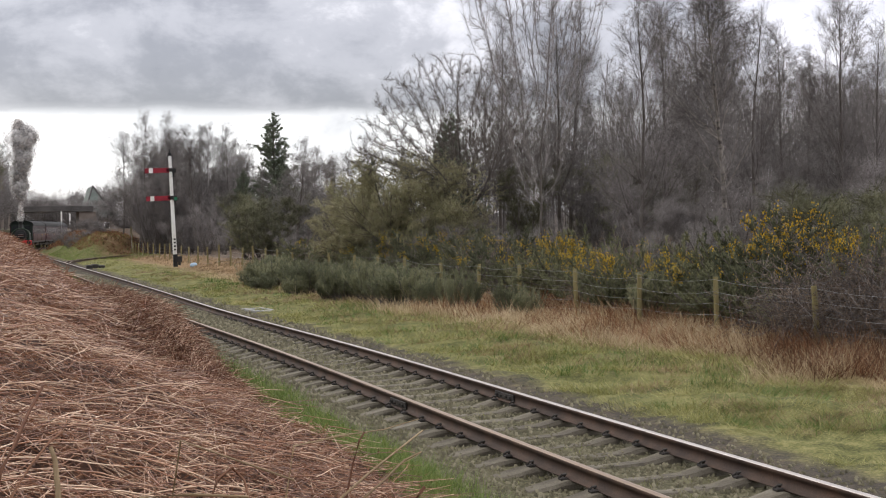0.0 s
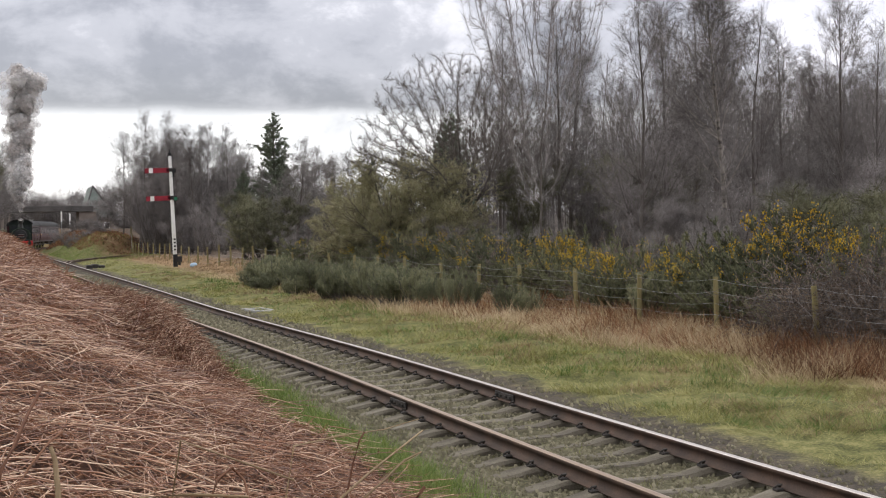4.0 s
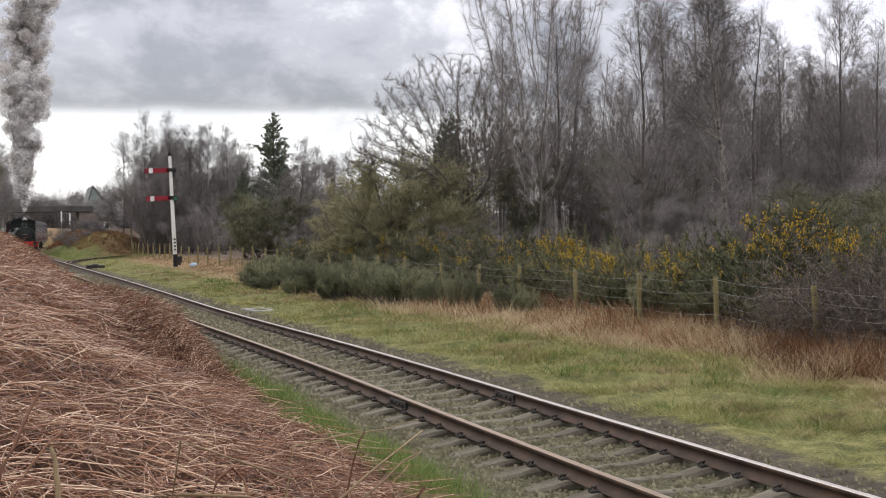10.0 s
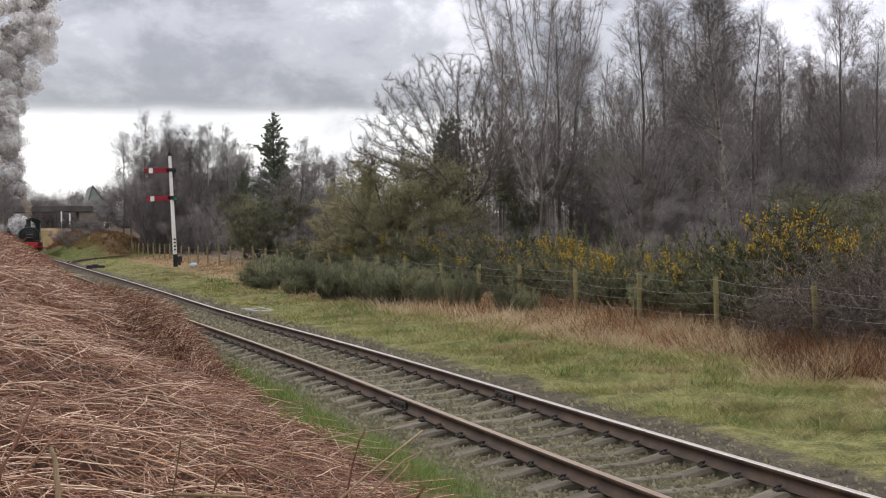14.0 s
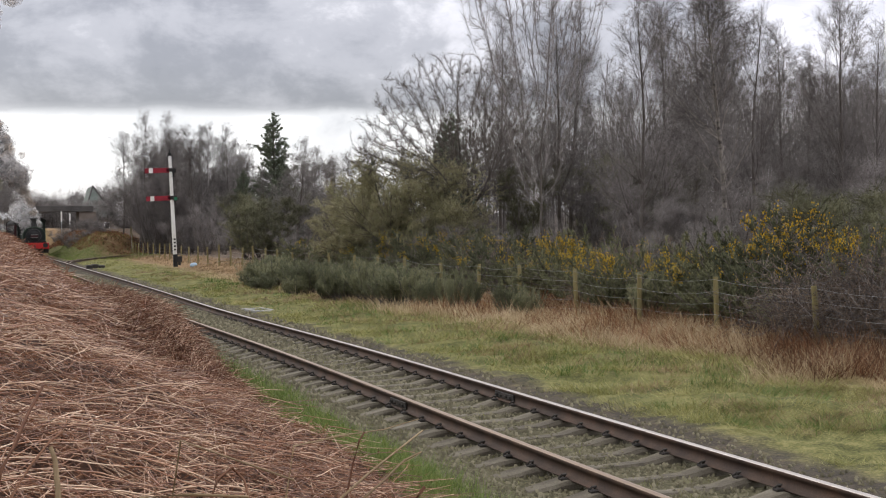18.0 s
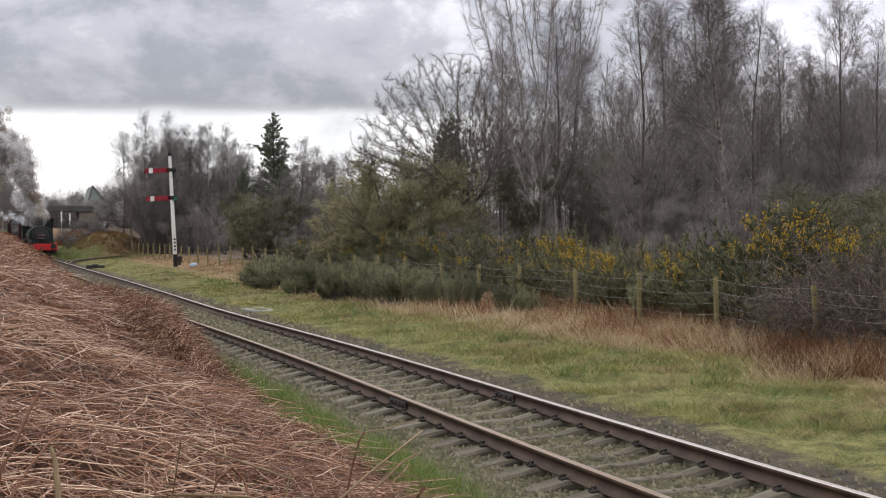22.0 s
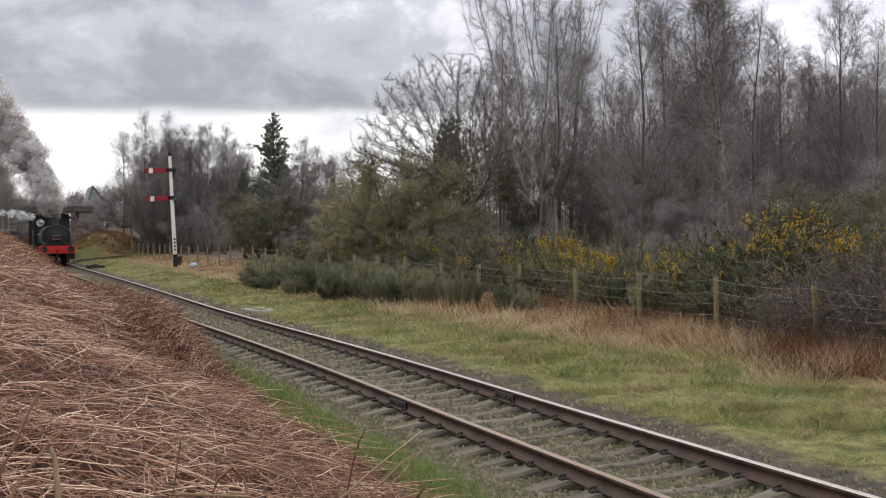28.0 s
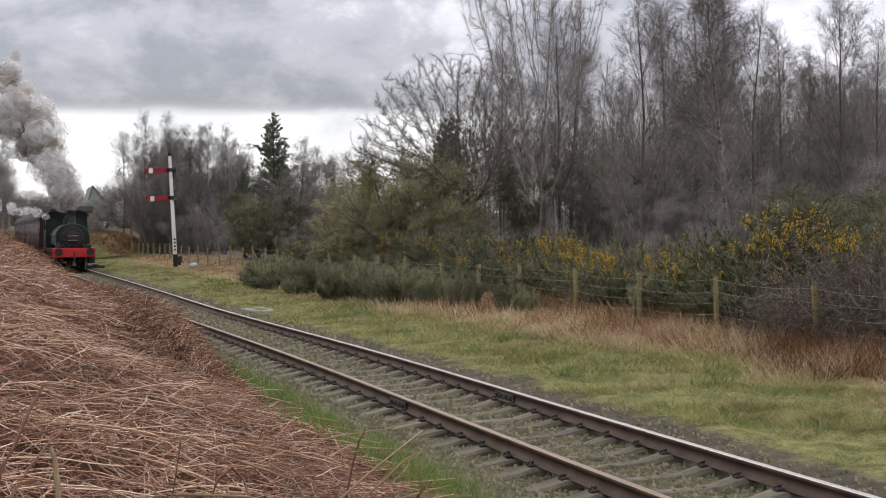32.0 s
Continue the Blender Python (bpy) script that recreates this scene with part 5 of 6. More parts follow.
def lift(x, y, h):
    return (x, y, float(ground_z(x, y)) + h)


DARK, PALE, BENT = "dark broken bracken stalk standing up", "long pale bracken stalk leaning over the slope", "bent brown bracken stalk"
for pts, r, mat, lab in (
        ([(0.076, 3.2, 1.631), (0.113, 3.3, 1.674), (0.152, 3.45, 1.729), (0.2, 3.6, 1.784)], 0.0075, M_FROND, DARK),
        ([(0.094, 3.0, 1.607), (0.137, 3.1, 1.651), (0.198, 3.25, 1.69), (0.229, 3.3, 1.701)], 0.0045, M_FROND, DARK),
        ([(0.201, 3.05, 1.581), (0.2, 3.08, 1.622), (0.198, 3.1, 1.666), (0.19, 3.12, 1.694)], 0.0095, M_DEAD, "pale flattened bracken stalk standing up"),
        ([(0.603, 3.3, 1.493), (0.633, 3.35, 1.534), (0.682, 3.4, 1.555), (0.712, 3.38, 1.522), (0.709, 3.3, 1.483)], 0.006, M_FROND, BENT),
        ([(1.452, 5.0, 1.072), (1.641, 5.2, 1.127), (1.876, 5.5, 1.159), (2.122, 5.8, 1.197)], 0.007, M_DEAD, PALE),
        ([(1.52, 4.9, 1.086), (1.653, 5.0, 1.138), (1.813, 5.2, 1.175), (1.93, 5.3, 1.187)], 0.0065, M_DEAD, PALE),
        ([(1.668, 5.6, 0.972), (1.713, 5.65, 1.093), (1.761, 5.7, 1.189), (1.803, 5.75, 1.219)], 0.007, M_FROND, "rusty upright bracken stalk"),
        ([(1.666, 6.6, 1.025), (2.039, 7.0, 0.992), (2.517, 7.6, 0.908), (2.968, 8.2, 0.859)], 0.006, M_DEAD, PALE),
        ([(0.372, 2.9, 1.601), (0.496, 2.95, 1.585), (0.642, 3.0, 1.557)], 0.006, M_DEAD, PALE),
        ([(0.624, 3.9, 1.556), (0.759, 3.7, 1.517), (0.882, 3.5, 1.484)], 0.0045, M_DEAD, PALE),
        ([(1.791, 5.0, 1.041), (1.818, 5.0, 1.075), (1.836, 5.0, 1.093)], 0.012, M_FROND, DARK)):
    x0, y0, _ = pts[0]
    pts = [lift(x0 - 0.12, y0 - 0.10, -0.03), (x0 - 0.06, y0 - 0.05, pts[0][2] * 0.6 + float(ground_z(x0, y0)) * 0.4)] + pts
    stalk("bracken_stalk", pts, r, mat, lab)


# ---------------------------------------------------------------- grass
def grass(name, n, spots, h0, h1, mat, label, lean=0.35, width=0.0035, sc0=11.0, per=1, radius=0.10, patchy=False):
    """Blades, scattered singly or in tufts of per blades that lean out from their middle."""
    rg = np.random.default_rng(len(name) * 7 + n)
    cx, cy = spots(rg, n // per)
    if patchy:
        thick = fract_noise(cx, cy, 1.9) + 0.6 * fract_noise(cx, cy, 0.6) > -0.25
        cx, cy = cx[thick], cy[thick]
    tall = rg.uniform(0.35, 1.3, len(cx))
    i = np.repeat(np.arange(len(cx)), per)
    n = len(i)
    sc = np.clip(cy[i] / sc0, 0.8, 5.0)
    off = rg.normal(size=(n, 2)) * (radius * np.minimum(sc, 2.5))[:, None] * (per > 1)
    x, y = cx[i] + off[:, 0], cy[i] + off[:, 1]
    B = np.stack([x, y, ground_z(x, y) - 0.01], 1)
    far = np.interp(y, [0, 40, 60, 130, 140], [1, 1, 0.6, 0.6, 1])
    way = rg.normal(size=(len(cx), 2))[i] * lean * 0.9
    D = np.stack([rg.normal(0, lean * 0.6, n) + way[:, 0], rg.normal(0, lean * 0.6, n) + way[:, 1], np.full(n, 1.0)], 1)
    D = unit(D) * (rg.uniform(h0, h1, n) * tall[i] * far)[:, None]
    S = unit(np.stack([rg.normal(size=n), rg.normal(size=n), 0 * x], 1)) * (width * sc)[:, None]
    put(name, mesh_np(name, *blades(B, D, S), [mat]), None, label, "stuff")["category"] = "grass"


def strip_spots(x0, x1, y0, y1, ragged=0.3):
    def f(rg, n):
        y = y0 * (y1 / y0) ** rg.random(n)
        x = rg.uniform(x0, x1, n) + ragged * fract_noise(y, 0 * y, 1.1)
        return x, y
    return f


def curved(x0, x1, y0, y1):
    def f(rg, n):
        y = rg.uniform(y0, y1, n)
        return rg.uniform(x0, x1, n), y
    return f


grass("verge_grass", 130000, strip_spots(8.1, 11.8, 7.5, 110), 0.07, 0.24, M_GRASS, "short tufted green grass on the verge", lean=1.6, width=0.0042, per=60, radius=0.11, patchy=True)
grass("lush_tussocks", 26000, strip_spots(8.4, 11.0, 7.5, 70), 0.08, 0.25, M_LUSH, "greener tussocks of grass on the verge", lean=1.4, width=0.0040, per=110, radius=0.14, patchy=True)
grass("bleached_grass", 64000, strip_spots(8.8, 13.4, 8, 75), 0.08, 0.30, M_DEAD, "pale bleached grass tufts among the green", lean=2.0, width=0.0034, per=45, radius=0.10, patchy=True)
grass("tall_dead_grass", 84000, strip_spots(11.5, 14.9, 8, 62, 0.6), 0.14, 0.58, M_DEAD, "tall straw-coloured dead grass in leaning tufts beside the fence", lean=1.2, width=0.0030, per=60, radius=0.13, patchy=True)
grass("far_dead_grass", 7000, strip_spots(12.9, 15.2, 60, 112, 0.5), 0.15, 0.4, M_DEAD, "straw-coloured grass along the far fence", lean=0.6, width=0.004, per=18, radius=0.12, patchy=True)
grass("dead_bracken_tufts", 30000, strip_spots(12.2, 15.4, 8, 34, 0.6), 0.15, 0.70, M_RUSTY, "rusty dead bracken among the tall grass", lean=1.1, width=0.0042, per=60, radius=0.18, patchy=True)
grass("rusty_bracken_stand", 15000, strip_spots(11.9, 14.8, 11, 18.5, 0.4), 0.20, 0.75, M_RUSTY, "stand of rusty dead bracken at the edge of the verge", lean=0.9, width=0.0040, per=70, radius=0.20, patchy=True)
grass("bank_foot_grass", 44000, strip_spots(3.45, 4.32, 7, 50, 0.10), 0.08, 0.25, M_LUSH, "fresh green grass at the foot of the bank", lean=0.6, per=12, radius=0.05)
grass("weeds_in_ballast", 18000, strip_spots(4.3, 6.6, 7, 70), 0.02, 0.07, M_GRASS, "thin weeds growing in the ballast", lean=0.9, per=9, radius=0.06, patchy=True)
grass("far_bank_grass", 14000, curved(8.3, 15.5, 105, 136), 0.15, 0.4, M_LUSH, "rough green grass at the foot of the far bank", lean=0.5, width=0.012, sc0=100)
grass("far_heather", 22000, curved(10.0, 17, 117, 165), 0.25, 0.6, M_RUSTY, "brown heather and dead grass on the far bank", lean=0.8, width=0.02, sc0=100)


def ballast():
    """Broken stones: small uneven solids, pressed into the bed."""
    rg = np.random.default_rng(301)
    n = 22000
    y = 7.0 * (70 / 7.0) ** rg.random(n)
    x = np.where(rg.random(n) < 0.85, rg.uniform(4.15, 6.75, n), rg.uniform(6.75, 7.9, n))
    s = rg.uniform(0.012, 0.036, n) * np.clip(y / 14, 1.0, 2.2)
    c = np.stack([x, y, ground_z(x, y) + s * 0.25], 1)
    corner = np.array([[1, 0, -0.3], [-0.5, 0.87, -0.3], [-0.5, -0.87, -0.3], [0.2, 0.1, 0.8], [-0.4, 0.3, 0.6]])
    V = c[:, None] + corner[None] * s[:, None, None] * rg.uniform(0.6, 1.3, (n, 5, 1))
    F = (np.arange(n)[:, None, None] * 5 + np.array([[0, 1, 3], [1, 4, 3], [1, 2, 4], [2, 3, 4], [2, 0, 3]])[None]).reshape(-1, 3)
    put("ballast_stones", mesh_np("ballast_stones", V.reshape(-1, 3), F, [M_STONE]), None, "grey broken ballast stones between the sleepers", "stuff")["category"] = "ballast"


ballast()


grass("far_bracken", 11000, curved(10.0, 17, 117, 165), 0.25, 0.6, M_FROND, "brown dead bracken on the far bank", lean=0.8, width=0.02, sc0=100)


# ---------------------------------------------------------------- far things: siding, bridge, house
siding = tagged(new("siding_track"), "rusty siding curving away from the line", "railway track", kind="structure")
for off, lab in ((0.0, "rusty curved siding rail"), (1.505, "rusty curved siding rail")):
    pts = []
    for q in np.linspace(0, 1, 16):
        y = 90 + 30 * q
        x = 6.765 + off * 0.2 + (10.8 + off) * q ** 1.9
        pts.append((x, y, 0.0 + 0.05 * q))
    put("rail", rail_mesh("rail", pts, [M_RUST, M_HEAD_N]), siding, lab)
bm = bmesh.new()
for q in (0.0, 0.35, 0.75):
    box(bm, q - 0.2, q + 0.2, -0.4, 0.5, -0.25, 0.06 + 0.05 * math.sin(q * 5), 0.05)
heap = part("point_machine", bm, M_DARKIRON, None, m=pose(7.75, 84.0, -0.05))
tagged(heap, "dark iron point levers and timbers beside the switch", "point lever")
chamber = tagged(new("drain_chamber"), "pale concrete drain chamber with a dark sunken lid in the verge", "drain cover")
bm = bmesh.new()
for x0, x1, y0, y1 in ((-0.34, 0.34, -0.75, -0.40), (-0.34, 0.34, 0.40, 0.75), (-0.34, -0.18, -0.40, 0.40), (0.18, 0.34, -0.40, 0.40)):
    box(bm, x0, x1, y0, y1, -0.3, 0.02, 0.012)
part("kerb", bm, M_PALE, chamber, "pale concrete kerb")
bm = bmesh.new()
box(bm, -0.18, 0.18, -0.40, 0.40, -0.3, -0.03)
part("lid", bm, M_DARKIRON, chamber, "dark iron lid")
chamber.matrix_basis = pose(8.25, 36.6, float(ground_z(8.25, 36.6)) + 0.025, 0, 0, 4)
bm = bmesh.new()
bmesh.ops.create_uvsphere(bm, u_segments=10, v_segments=8, radius=0.18, matrix=Matrix.Diagonal((1.3, 0.8, 0.7, 1)))
for v in bm.verts:
    v.co += Vector((math.sin(v.co.z * 9), math.cos(v.co.x * 7), math.sin(v.co.y * 8))) * 0.05
tagged(part("plastic_sack", bm, M_BLUE, None, m=pose(13.3, 77.0, float(ground_z(13.3, 77.0)) + 0.10)), "pale blue plastic sack beside the fence", "sack")

bridge = tagged(new("road_bridge"), "grey girder road bridge over the line", "bridge")
bm = bmesh.new()
box(bm, -6, 22, 229, 236, 5.7, 6.3, 0.05)
part("deck", bm, M_GIRDER, bridge, "grey steel girder deck")
bm = bmesh.new()
box(bm, -6, 22, 229, 229.25, 6.3, 6.7, 0.03)
part("parapet", bm, M_GIRDER, bridge)
for x0, x1 in ((-6, 8.0), (19.5, 22.5)):
    bm = bmesh.new()
    box(bm, x0, x1, 229.5, 235.5, -0.6, 5.7, 0.05)
    part("abutment", bm, M_BRICK, bridge, "brown brick abutment")
for i in range(10):
    bm = bmesh.new()
    box(bm, -5.5 + 3 * i - 0.08, -5.5 + 3 * i + 0.08, 228.85, 229, 5.65, 6.7)
    part("stiffener", bm, M_GIRDER, bridge)

for x, h in ((14.4, 5.6), (15.6, 5.25)):
    sp = tagged(new("marker_post"), "thin grey marker post with a narrow white board", "post", "marker posts by the line")
    gz = float(ground_z(x, 176))
    bm = bmesh.new()
    cyl(bm, (0, 0, -0.4), (0, 0, h * 0.9 - gz), 0.04, n=8)
    part("pole", bm, M_STEEL, sp)
    bm = bmesh.new()
    box(bm, -0.10, 0.10, -0.08, -0.03, h * 0.9 - gz - 1.5, h * 0.9 - gz - 0.1, 0.02)
    part("board", bm, M_WHITE, sp, "narrow white board")
    sp.matrix_basis = pose(x * 0.915 - 0.5, 176, gz)

house = tagged(new("house"), "house with a steep pale hipped slate roof", "house")
HX0, HX1, HY0, HY1, EAVE, RIDGE, APEX = 23.1, 29.4, 260.0, 274.0, 5.2, 11.4, 25.2
hz = float(ground_z(26, 260)) - 0.5
bm = bmesh.new()
box(bm, HX0 + 0.4, HX1 - 0.4, HY0 + 0.4, HY1 - 0.4, hz, EAVE)
part("wall", bm, M_BRICK, house, "brown brick walls")


def slope(name, pts, label=""):
    bm = bmesh.new()
    loft(bm, [[Vector(p) for p in pts], [Vector(p) - Vector((0, -0.05, 0.25)) for p in pts]])
    return part(name, bm, M_SLATE, house, label)


slope("roof", [(HX0, HY0, EAVE), (HX1, HY0, EAVE), (APEX, HY0 + 3.2, RIDGE)], "steep pale slate hip")
slope("roof", [(HX0, HY1, EAVE), (HX0, HY0, EAVE), (APEX, HY0 + 3.2, RIDGE), (APEX, HY1 - 0.2, RIDGE)])
slope("roof", [(HX1, HY0, EAVE), (HX1, HY1, EAVE), (APEX, HY1 - 0.2, RIDGE), (APEX, HY0 + 3.2, RIDGE)])
for x0 in (HX0, HX1):
    bm = bmesh.new()
    cyl(bm, (x0, HY0 - 0.05, EAVE + 0.05), (APEX, HY0 + 3.15, RIDGE + 0.05), 0.16, n=8)
    part("hip_ridge", bm, M_GIRDER, house, "blue-grey hip tiles")
for wx in (24.6, 27.6):
    bm = bmesh.new()
    box(bm, wx - 0.5, wx + 0.5, HY0 + 0.32, HY0 + 0.42, 2.6, 4.0, 0.02)
    w = part("window", bm, M_WHITE, house)
    bm = bmesh.new()
    box(bm, wx - 0.4, wx + 0.4, HY0 + 0.29, HY0 + 0.315, 2.7, 3.9)
    part("pane", bm, M_GLASS, w)

# distant woods: low tangled twigs on rising ground
rg = np.random.default_rng(400)
n = 36000
fx, fy = rg.uniform(-60, 330, n), rg.uniform(300, 380, n)
hh = (9.0 + 2.0 * fract_noise(fx, fy, 0.13)) * np.sqrt(rg.random(n))
B = np.stack([fx, fy, ground_z(fx, fy) + hh * 0.9], 1)
put("distant_wood", mesh_np("distant_wood", *spikes(B, unit(rg.normal(size=(n, 3)) + np.array([0, 0, 0.8])) * rg.uniform(0.5, 1.5, n)[:, None], 0.05), [M_TWIG]), None, "distant bare woodland along the skyline", "stuff")["category"] = "woodland"

n = 62000
lc = np.stack([rg.uniform(0, 44, 60), rg.uniform(276, 294, 60), rg.uniform(2.5, 9.4, 60)], 1)
j = rg.integers(0, 60, n)
d = unit(rg.normal(size=(n, 3)))
B = lc[j] + d * (rg.uniform(0.3, 1.0, n) * 2.6)[:, None]
put("bare_copse", mesh_np("bare_copse", *spikes(B, unit(d + rg.normal(size=(n, 3)) * 0.5 + np.array([0, 0, 0.4])) * rg.uniform(0.4, 1.2, n)[:, None], 0.035), [M_TWIG]), None, "dense bare copse behind the bridge", "stuff")["category"] = "woodland"

# ---------------------------------------------------------------- the train
def arch(w, z0, z1, top, n=10):
    """Half a section from (-w, z0) up to the crown at top and down to (w, z0)."""
    pts = [(-w, z0), (-w, z1)]
    for i in range(1, n):
        a = math.pi * (1 - i / n)
        pts.append((w * math.cos(a), z1 + (top - z1) * math.sin(a)))
    return pts + [(w, z1), (w, z0)]


def prism(bm, sect, y0, y1):
    return loft(bm, [[(x, y, z) for x, z in sect] for y in (y0, y1)])


def ring_wheels(parent, y, r, half=0.72):
    """A wheelset: axle and two spoked wheels with tyres and flanges, at its axle's height."""
    bm = bmesh.new()
    cyl(bm, (-half, 0, 0), (half, 0, 0), 0.07, n=10)
    for s in (-1, 1):
        cyl(bm, (s * half - 0.065, 0, 0), (s * half + 0.065, 0, 0), 0.12, n=12)
        rings = []
        for a in range(25):
            q = a * math.tau / 24
            rings.append([(s * half + dx, math.cos(q) * rr, math.sin(q) * rr) for dx, rr in ((-0.06, r - 0.09), (-0.06, r), (0.05, r), (0.05, r - 0.09))])
        loft(bm, rings, caps=False)
        rings = [[(s * half - s * 0.075 + dx, math.cos(a * math.tau / 24) * rr, math.sin(a * math.tau / 24) * rr) for dx, rr in ((-0.015, r - 0.05), (-0.015, r + 0.028), (0.015, r + 0.028), (0.015, r - 0.05))] for a in range(25)]
        loft(bm, rings, caps=False)
        for a in range(8):
            q = a * math.tau / 8
            cyl(bm, (s * half, math.cos(q) * 0.1, math.sin(q) * 0.1), (s * half, math.cos(q) * (r - 0.07), math.sin(q) * (r - 0.07)), 0.032, n=6)
    w = part("wheelset", bm, M_DARKIRON, parent, "black spoked wheelset")
    w.matrix_basis = pose(0, y, r)
    return w, r, y


def buffers(parent, y, s, z=1.03):
    for x in (-0.87, 0.87):
        bm = bmesh.new()
        cyl(bm, (x, y, z), (x, y + s * 0.30, z), 0.11, 0.09, 12)
        cyl(bm, (x, y + s * 0.30, z), (x, y + s * 0.42, z), 0.06, n=10)
        cyl(bm, (x, y + s * 0.42, z), (x, y + s * 0.46, z), 0.22, n=18)
        part("buffer", bm, M_BLACK, parent)


WHEELS = []


def locomotive():
    t = tagged(new("steam_locomotive"), "dark green saddle tank locomotive with a red buffer beam", "locomotive")
    bm = bmesh.new()
    box(bm, -1.22, 1.22, -4.15, 4.15, 1.16, 1.24, 0.01)
    box(bm, -1.22, -1.17, -4.15, 4.15, 1.02, 1.18)
    box(bm, 1.17, 1.22, -4.15, 4.15, 1.02, 1.18)
    part("footplate", bm, M_SOOT, t)
    for y, s in ((-4.2, -1), (4.2, 1)):
        bm = bmesh.new()
        box(bm, -1.2, 1.2, y - 0.05, y + 0.05, 0.72, 1.25, 0.015)
        part("buffer_beam", bm, M_BEAM, t, "bright red buffer beam")
        buffers(t, y, s)
        bm = bmesh.new()
        cyl(bm, (0, y, 1.0), (0, y + s * 0.28, 1.0), 0.05, n=8)
        for q in range(3):
            bmesh.ops.create_cone(bm, cap_ends=True, segments=8, radius1=0.045, radius2=0.045, depth=0.22, matrix=Matrix.Translation((0, y + s * 0.30, 0.88 - 0.18 * q)))
        part("coupling", bm, M_DARKIRON, t)
    for x in (-0.62, 0.62):
        bm = bmesh.new()
        box(bm, x - 0.02, x + 0.02, -4.1, 4.1, 0.42, 1.16)
        part("side_frame", bm, M_SOOT, t)
        bm = bmesh.new()
        box(bm, x * 1.16 - 0.04, x * 1.16 + 0.04, -4.0, -3.9, 0.10, 0.9)
        part("guard_iron", bm, M_DARKIRON, t)
    bm = bmesh.new()
    cyl(bm, (0, -3.55, 1.88), (0, -2.5, 1.88), 0.70, n=28)
    box(bm, -0.62, 0.62, -3.5, -2.55, 1.2, 1.7)
    part("smokebox", bm, M_SOOT, t, "sooty black smokebox")
    bm = bmesh.new()
    cyl(bm, (0, -3.62, 1.88), (0, -3.55, 1.88), 0.56, 0.60, 24)
    cyl(bm, (0, -3.70, 1.88), (0, -3.60, 1.88), 0.10, 0.52, 24)
    d = part("smokebox_door", bm, M_BLACK, t)
    bm = bmesh.new()
    cyl(bm, (-0.02, -3.76, 1.88), (0.12, -3.76, 1.72), 0.018, n=6)
    cyl(bm, (0, -3.78, 1.88), (0, -3.66, 1.88), 0.035, n=8)
    part("dart_handle", bm, M_STEEL, d, "bright steel door handle")
    for zz in (1.72, 2.04):
        bm = bmesh.new()
        box(bm, -0.60, 0.30, -3.70, -3.66, zz - 0.03, zz + 0.03)
        part("hinge_strap", bm, M_BLACK, d)
    bm = bmesh.new()
    box(bm, -0.30, 0.30, -3.80, -3.775, 1.68, 1.98, 0.01)
    hb = part("headboard", bm, M_MAROON, t, "small maroon plate with pale edges")
    for zz in (1.70, 1.955):
        bm = bmesh.new()
        box(bm, -0.30, 0.30, -3.806, -3.801, zz - 0.018, zz + 0.018)
        part("edge", bm, M_PALE, hb)
    bm = bmesh.new()
    sect = arch(0.96, 1.45, 1.95, 2.66, 14)
    prism(bm, sect, -3.42, 0.8)
    part("saddle_tank", bm, M_LOCO, t, "dark green saddle tank")
    # the arc of light on the tank's edge, put into the beading's paler colour
    for y in (-3.42, 0.79):
        bm = bmesh.new()
        outer, inner = arch(0.975, 1.45, 1.95, 2.68, 14), arch(0.93, 1.45, 1.95, 2.63, 14)
        loft(bm, [[(x, y + dy, z) for x, z in sec] for sec, dy in ((inner, -0.015), (outer, -0.015), (outer, 0.012), (inner, 0.012))], closed=False)
        part("tank_beading", bm, M_TANKGLINT, t, "beading round the tank end, coloured paler as its highlight")
    bm = bmesh.new()
    cyl(bm, (0, -2.55, 1.78), (0, 0.8, 1.78), 0.60, n=24)
    part("boiler", bm, M_SOOT, t)
    bm = bmesh.new()
    prof = [(0.34, 2.50), (0.27, 2.62), (0.215, 2.72), (0.20, 3.20), (0.225, 3.30), (0.285, 3.36), (0.285, 3.42), (0.23, 3.45), (0.16, 3.45), (0.16, 3.0)]
    loft(bm, [[(r * math.cos(a * math.tau / 20), -3.02 + r * math.sin(a * math.tau / 20), z) for a in range(20)] for r, z in prof])
    part("chimney", bm, M_SOOT, t, "black chimney with a flared cap", smooth=True)
    bm = bmesh.new()
    prof = [(0.34, 2.58), (0.30, 2.72), (0.285, 2.95), (0.24, 3.08), (0.13, 3.17), (0.02, 3.20)]
    loft(bm, [[(r * math.cos(a * math.tau / 18), -0.6 + r * math.sin(a * math.tau / 18), z) for a in range(18)] for r, z in prof])
    part("dome", bm, M_LOCO, t, smooth=True)
    for x in (-0.14, 0.14):
        bm = bmesh.new()
        cyl(bm, (x, 0.40, 2.6), (x, 0.40, 2.98), 0.06, n=10)
        box(bm, x - 0.10, x + 0.10, 0.29, 0.51, 2.58, 2.70, 0.02)
        part("safety_valve", bm, M_BRASS, t, "brass safety valve")
    # cab
    for x in (-1.2, 1.2):
        bm = bmesh.new()
        box(bm, x - 0.02, x + 0.02, 0.8, 2.85, 1.24, 2.30, 0.008)
        box(bm, x - 0.02, x + 0.02, 0.8, 1.15, 2.30, 3.15, 0.008)
        box(bm, x - 0.02, x + 0.02, 2.5, 2.85, 2.30, 3.15, 0.008)
        part("cab_side", bm, M_LOCO, t)
        bm = bmesh.new()
        cyl(bm, (x * 0.84, -3.3, 2.02), (x * 0.84, 0.8, 2.02), 0.016, n=6)
        part("handrail", bm, M_STEEL, t)
    bm = bmesh.new()
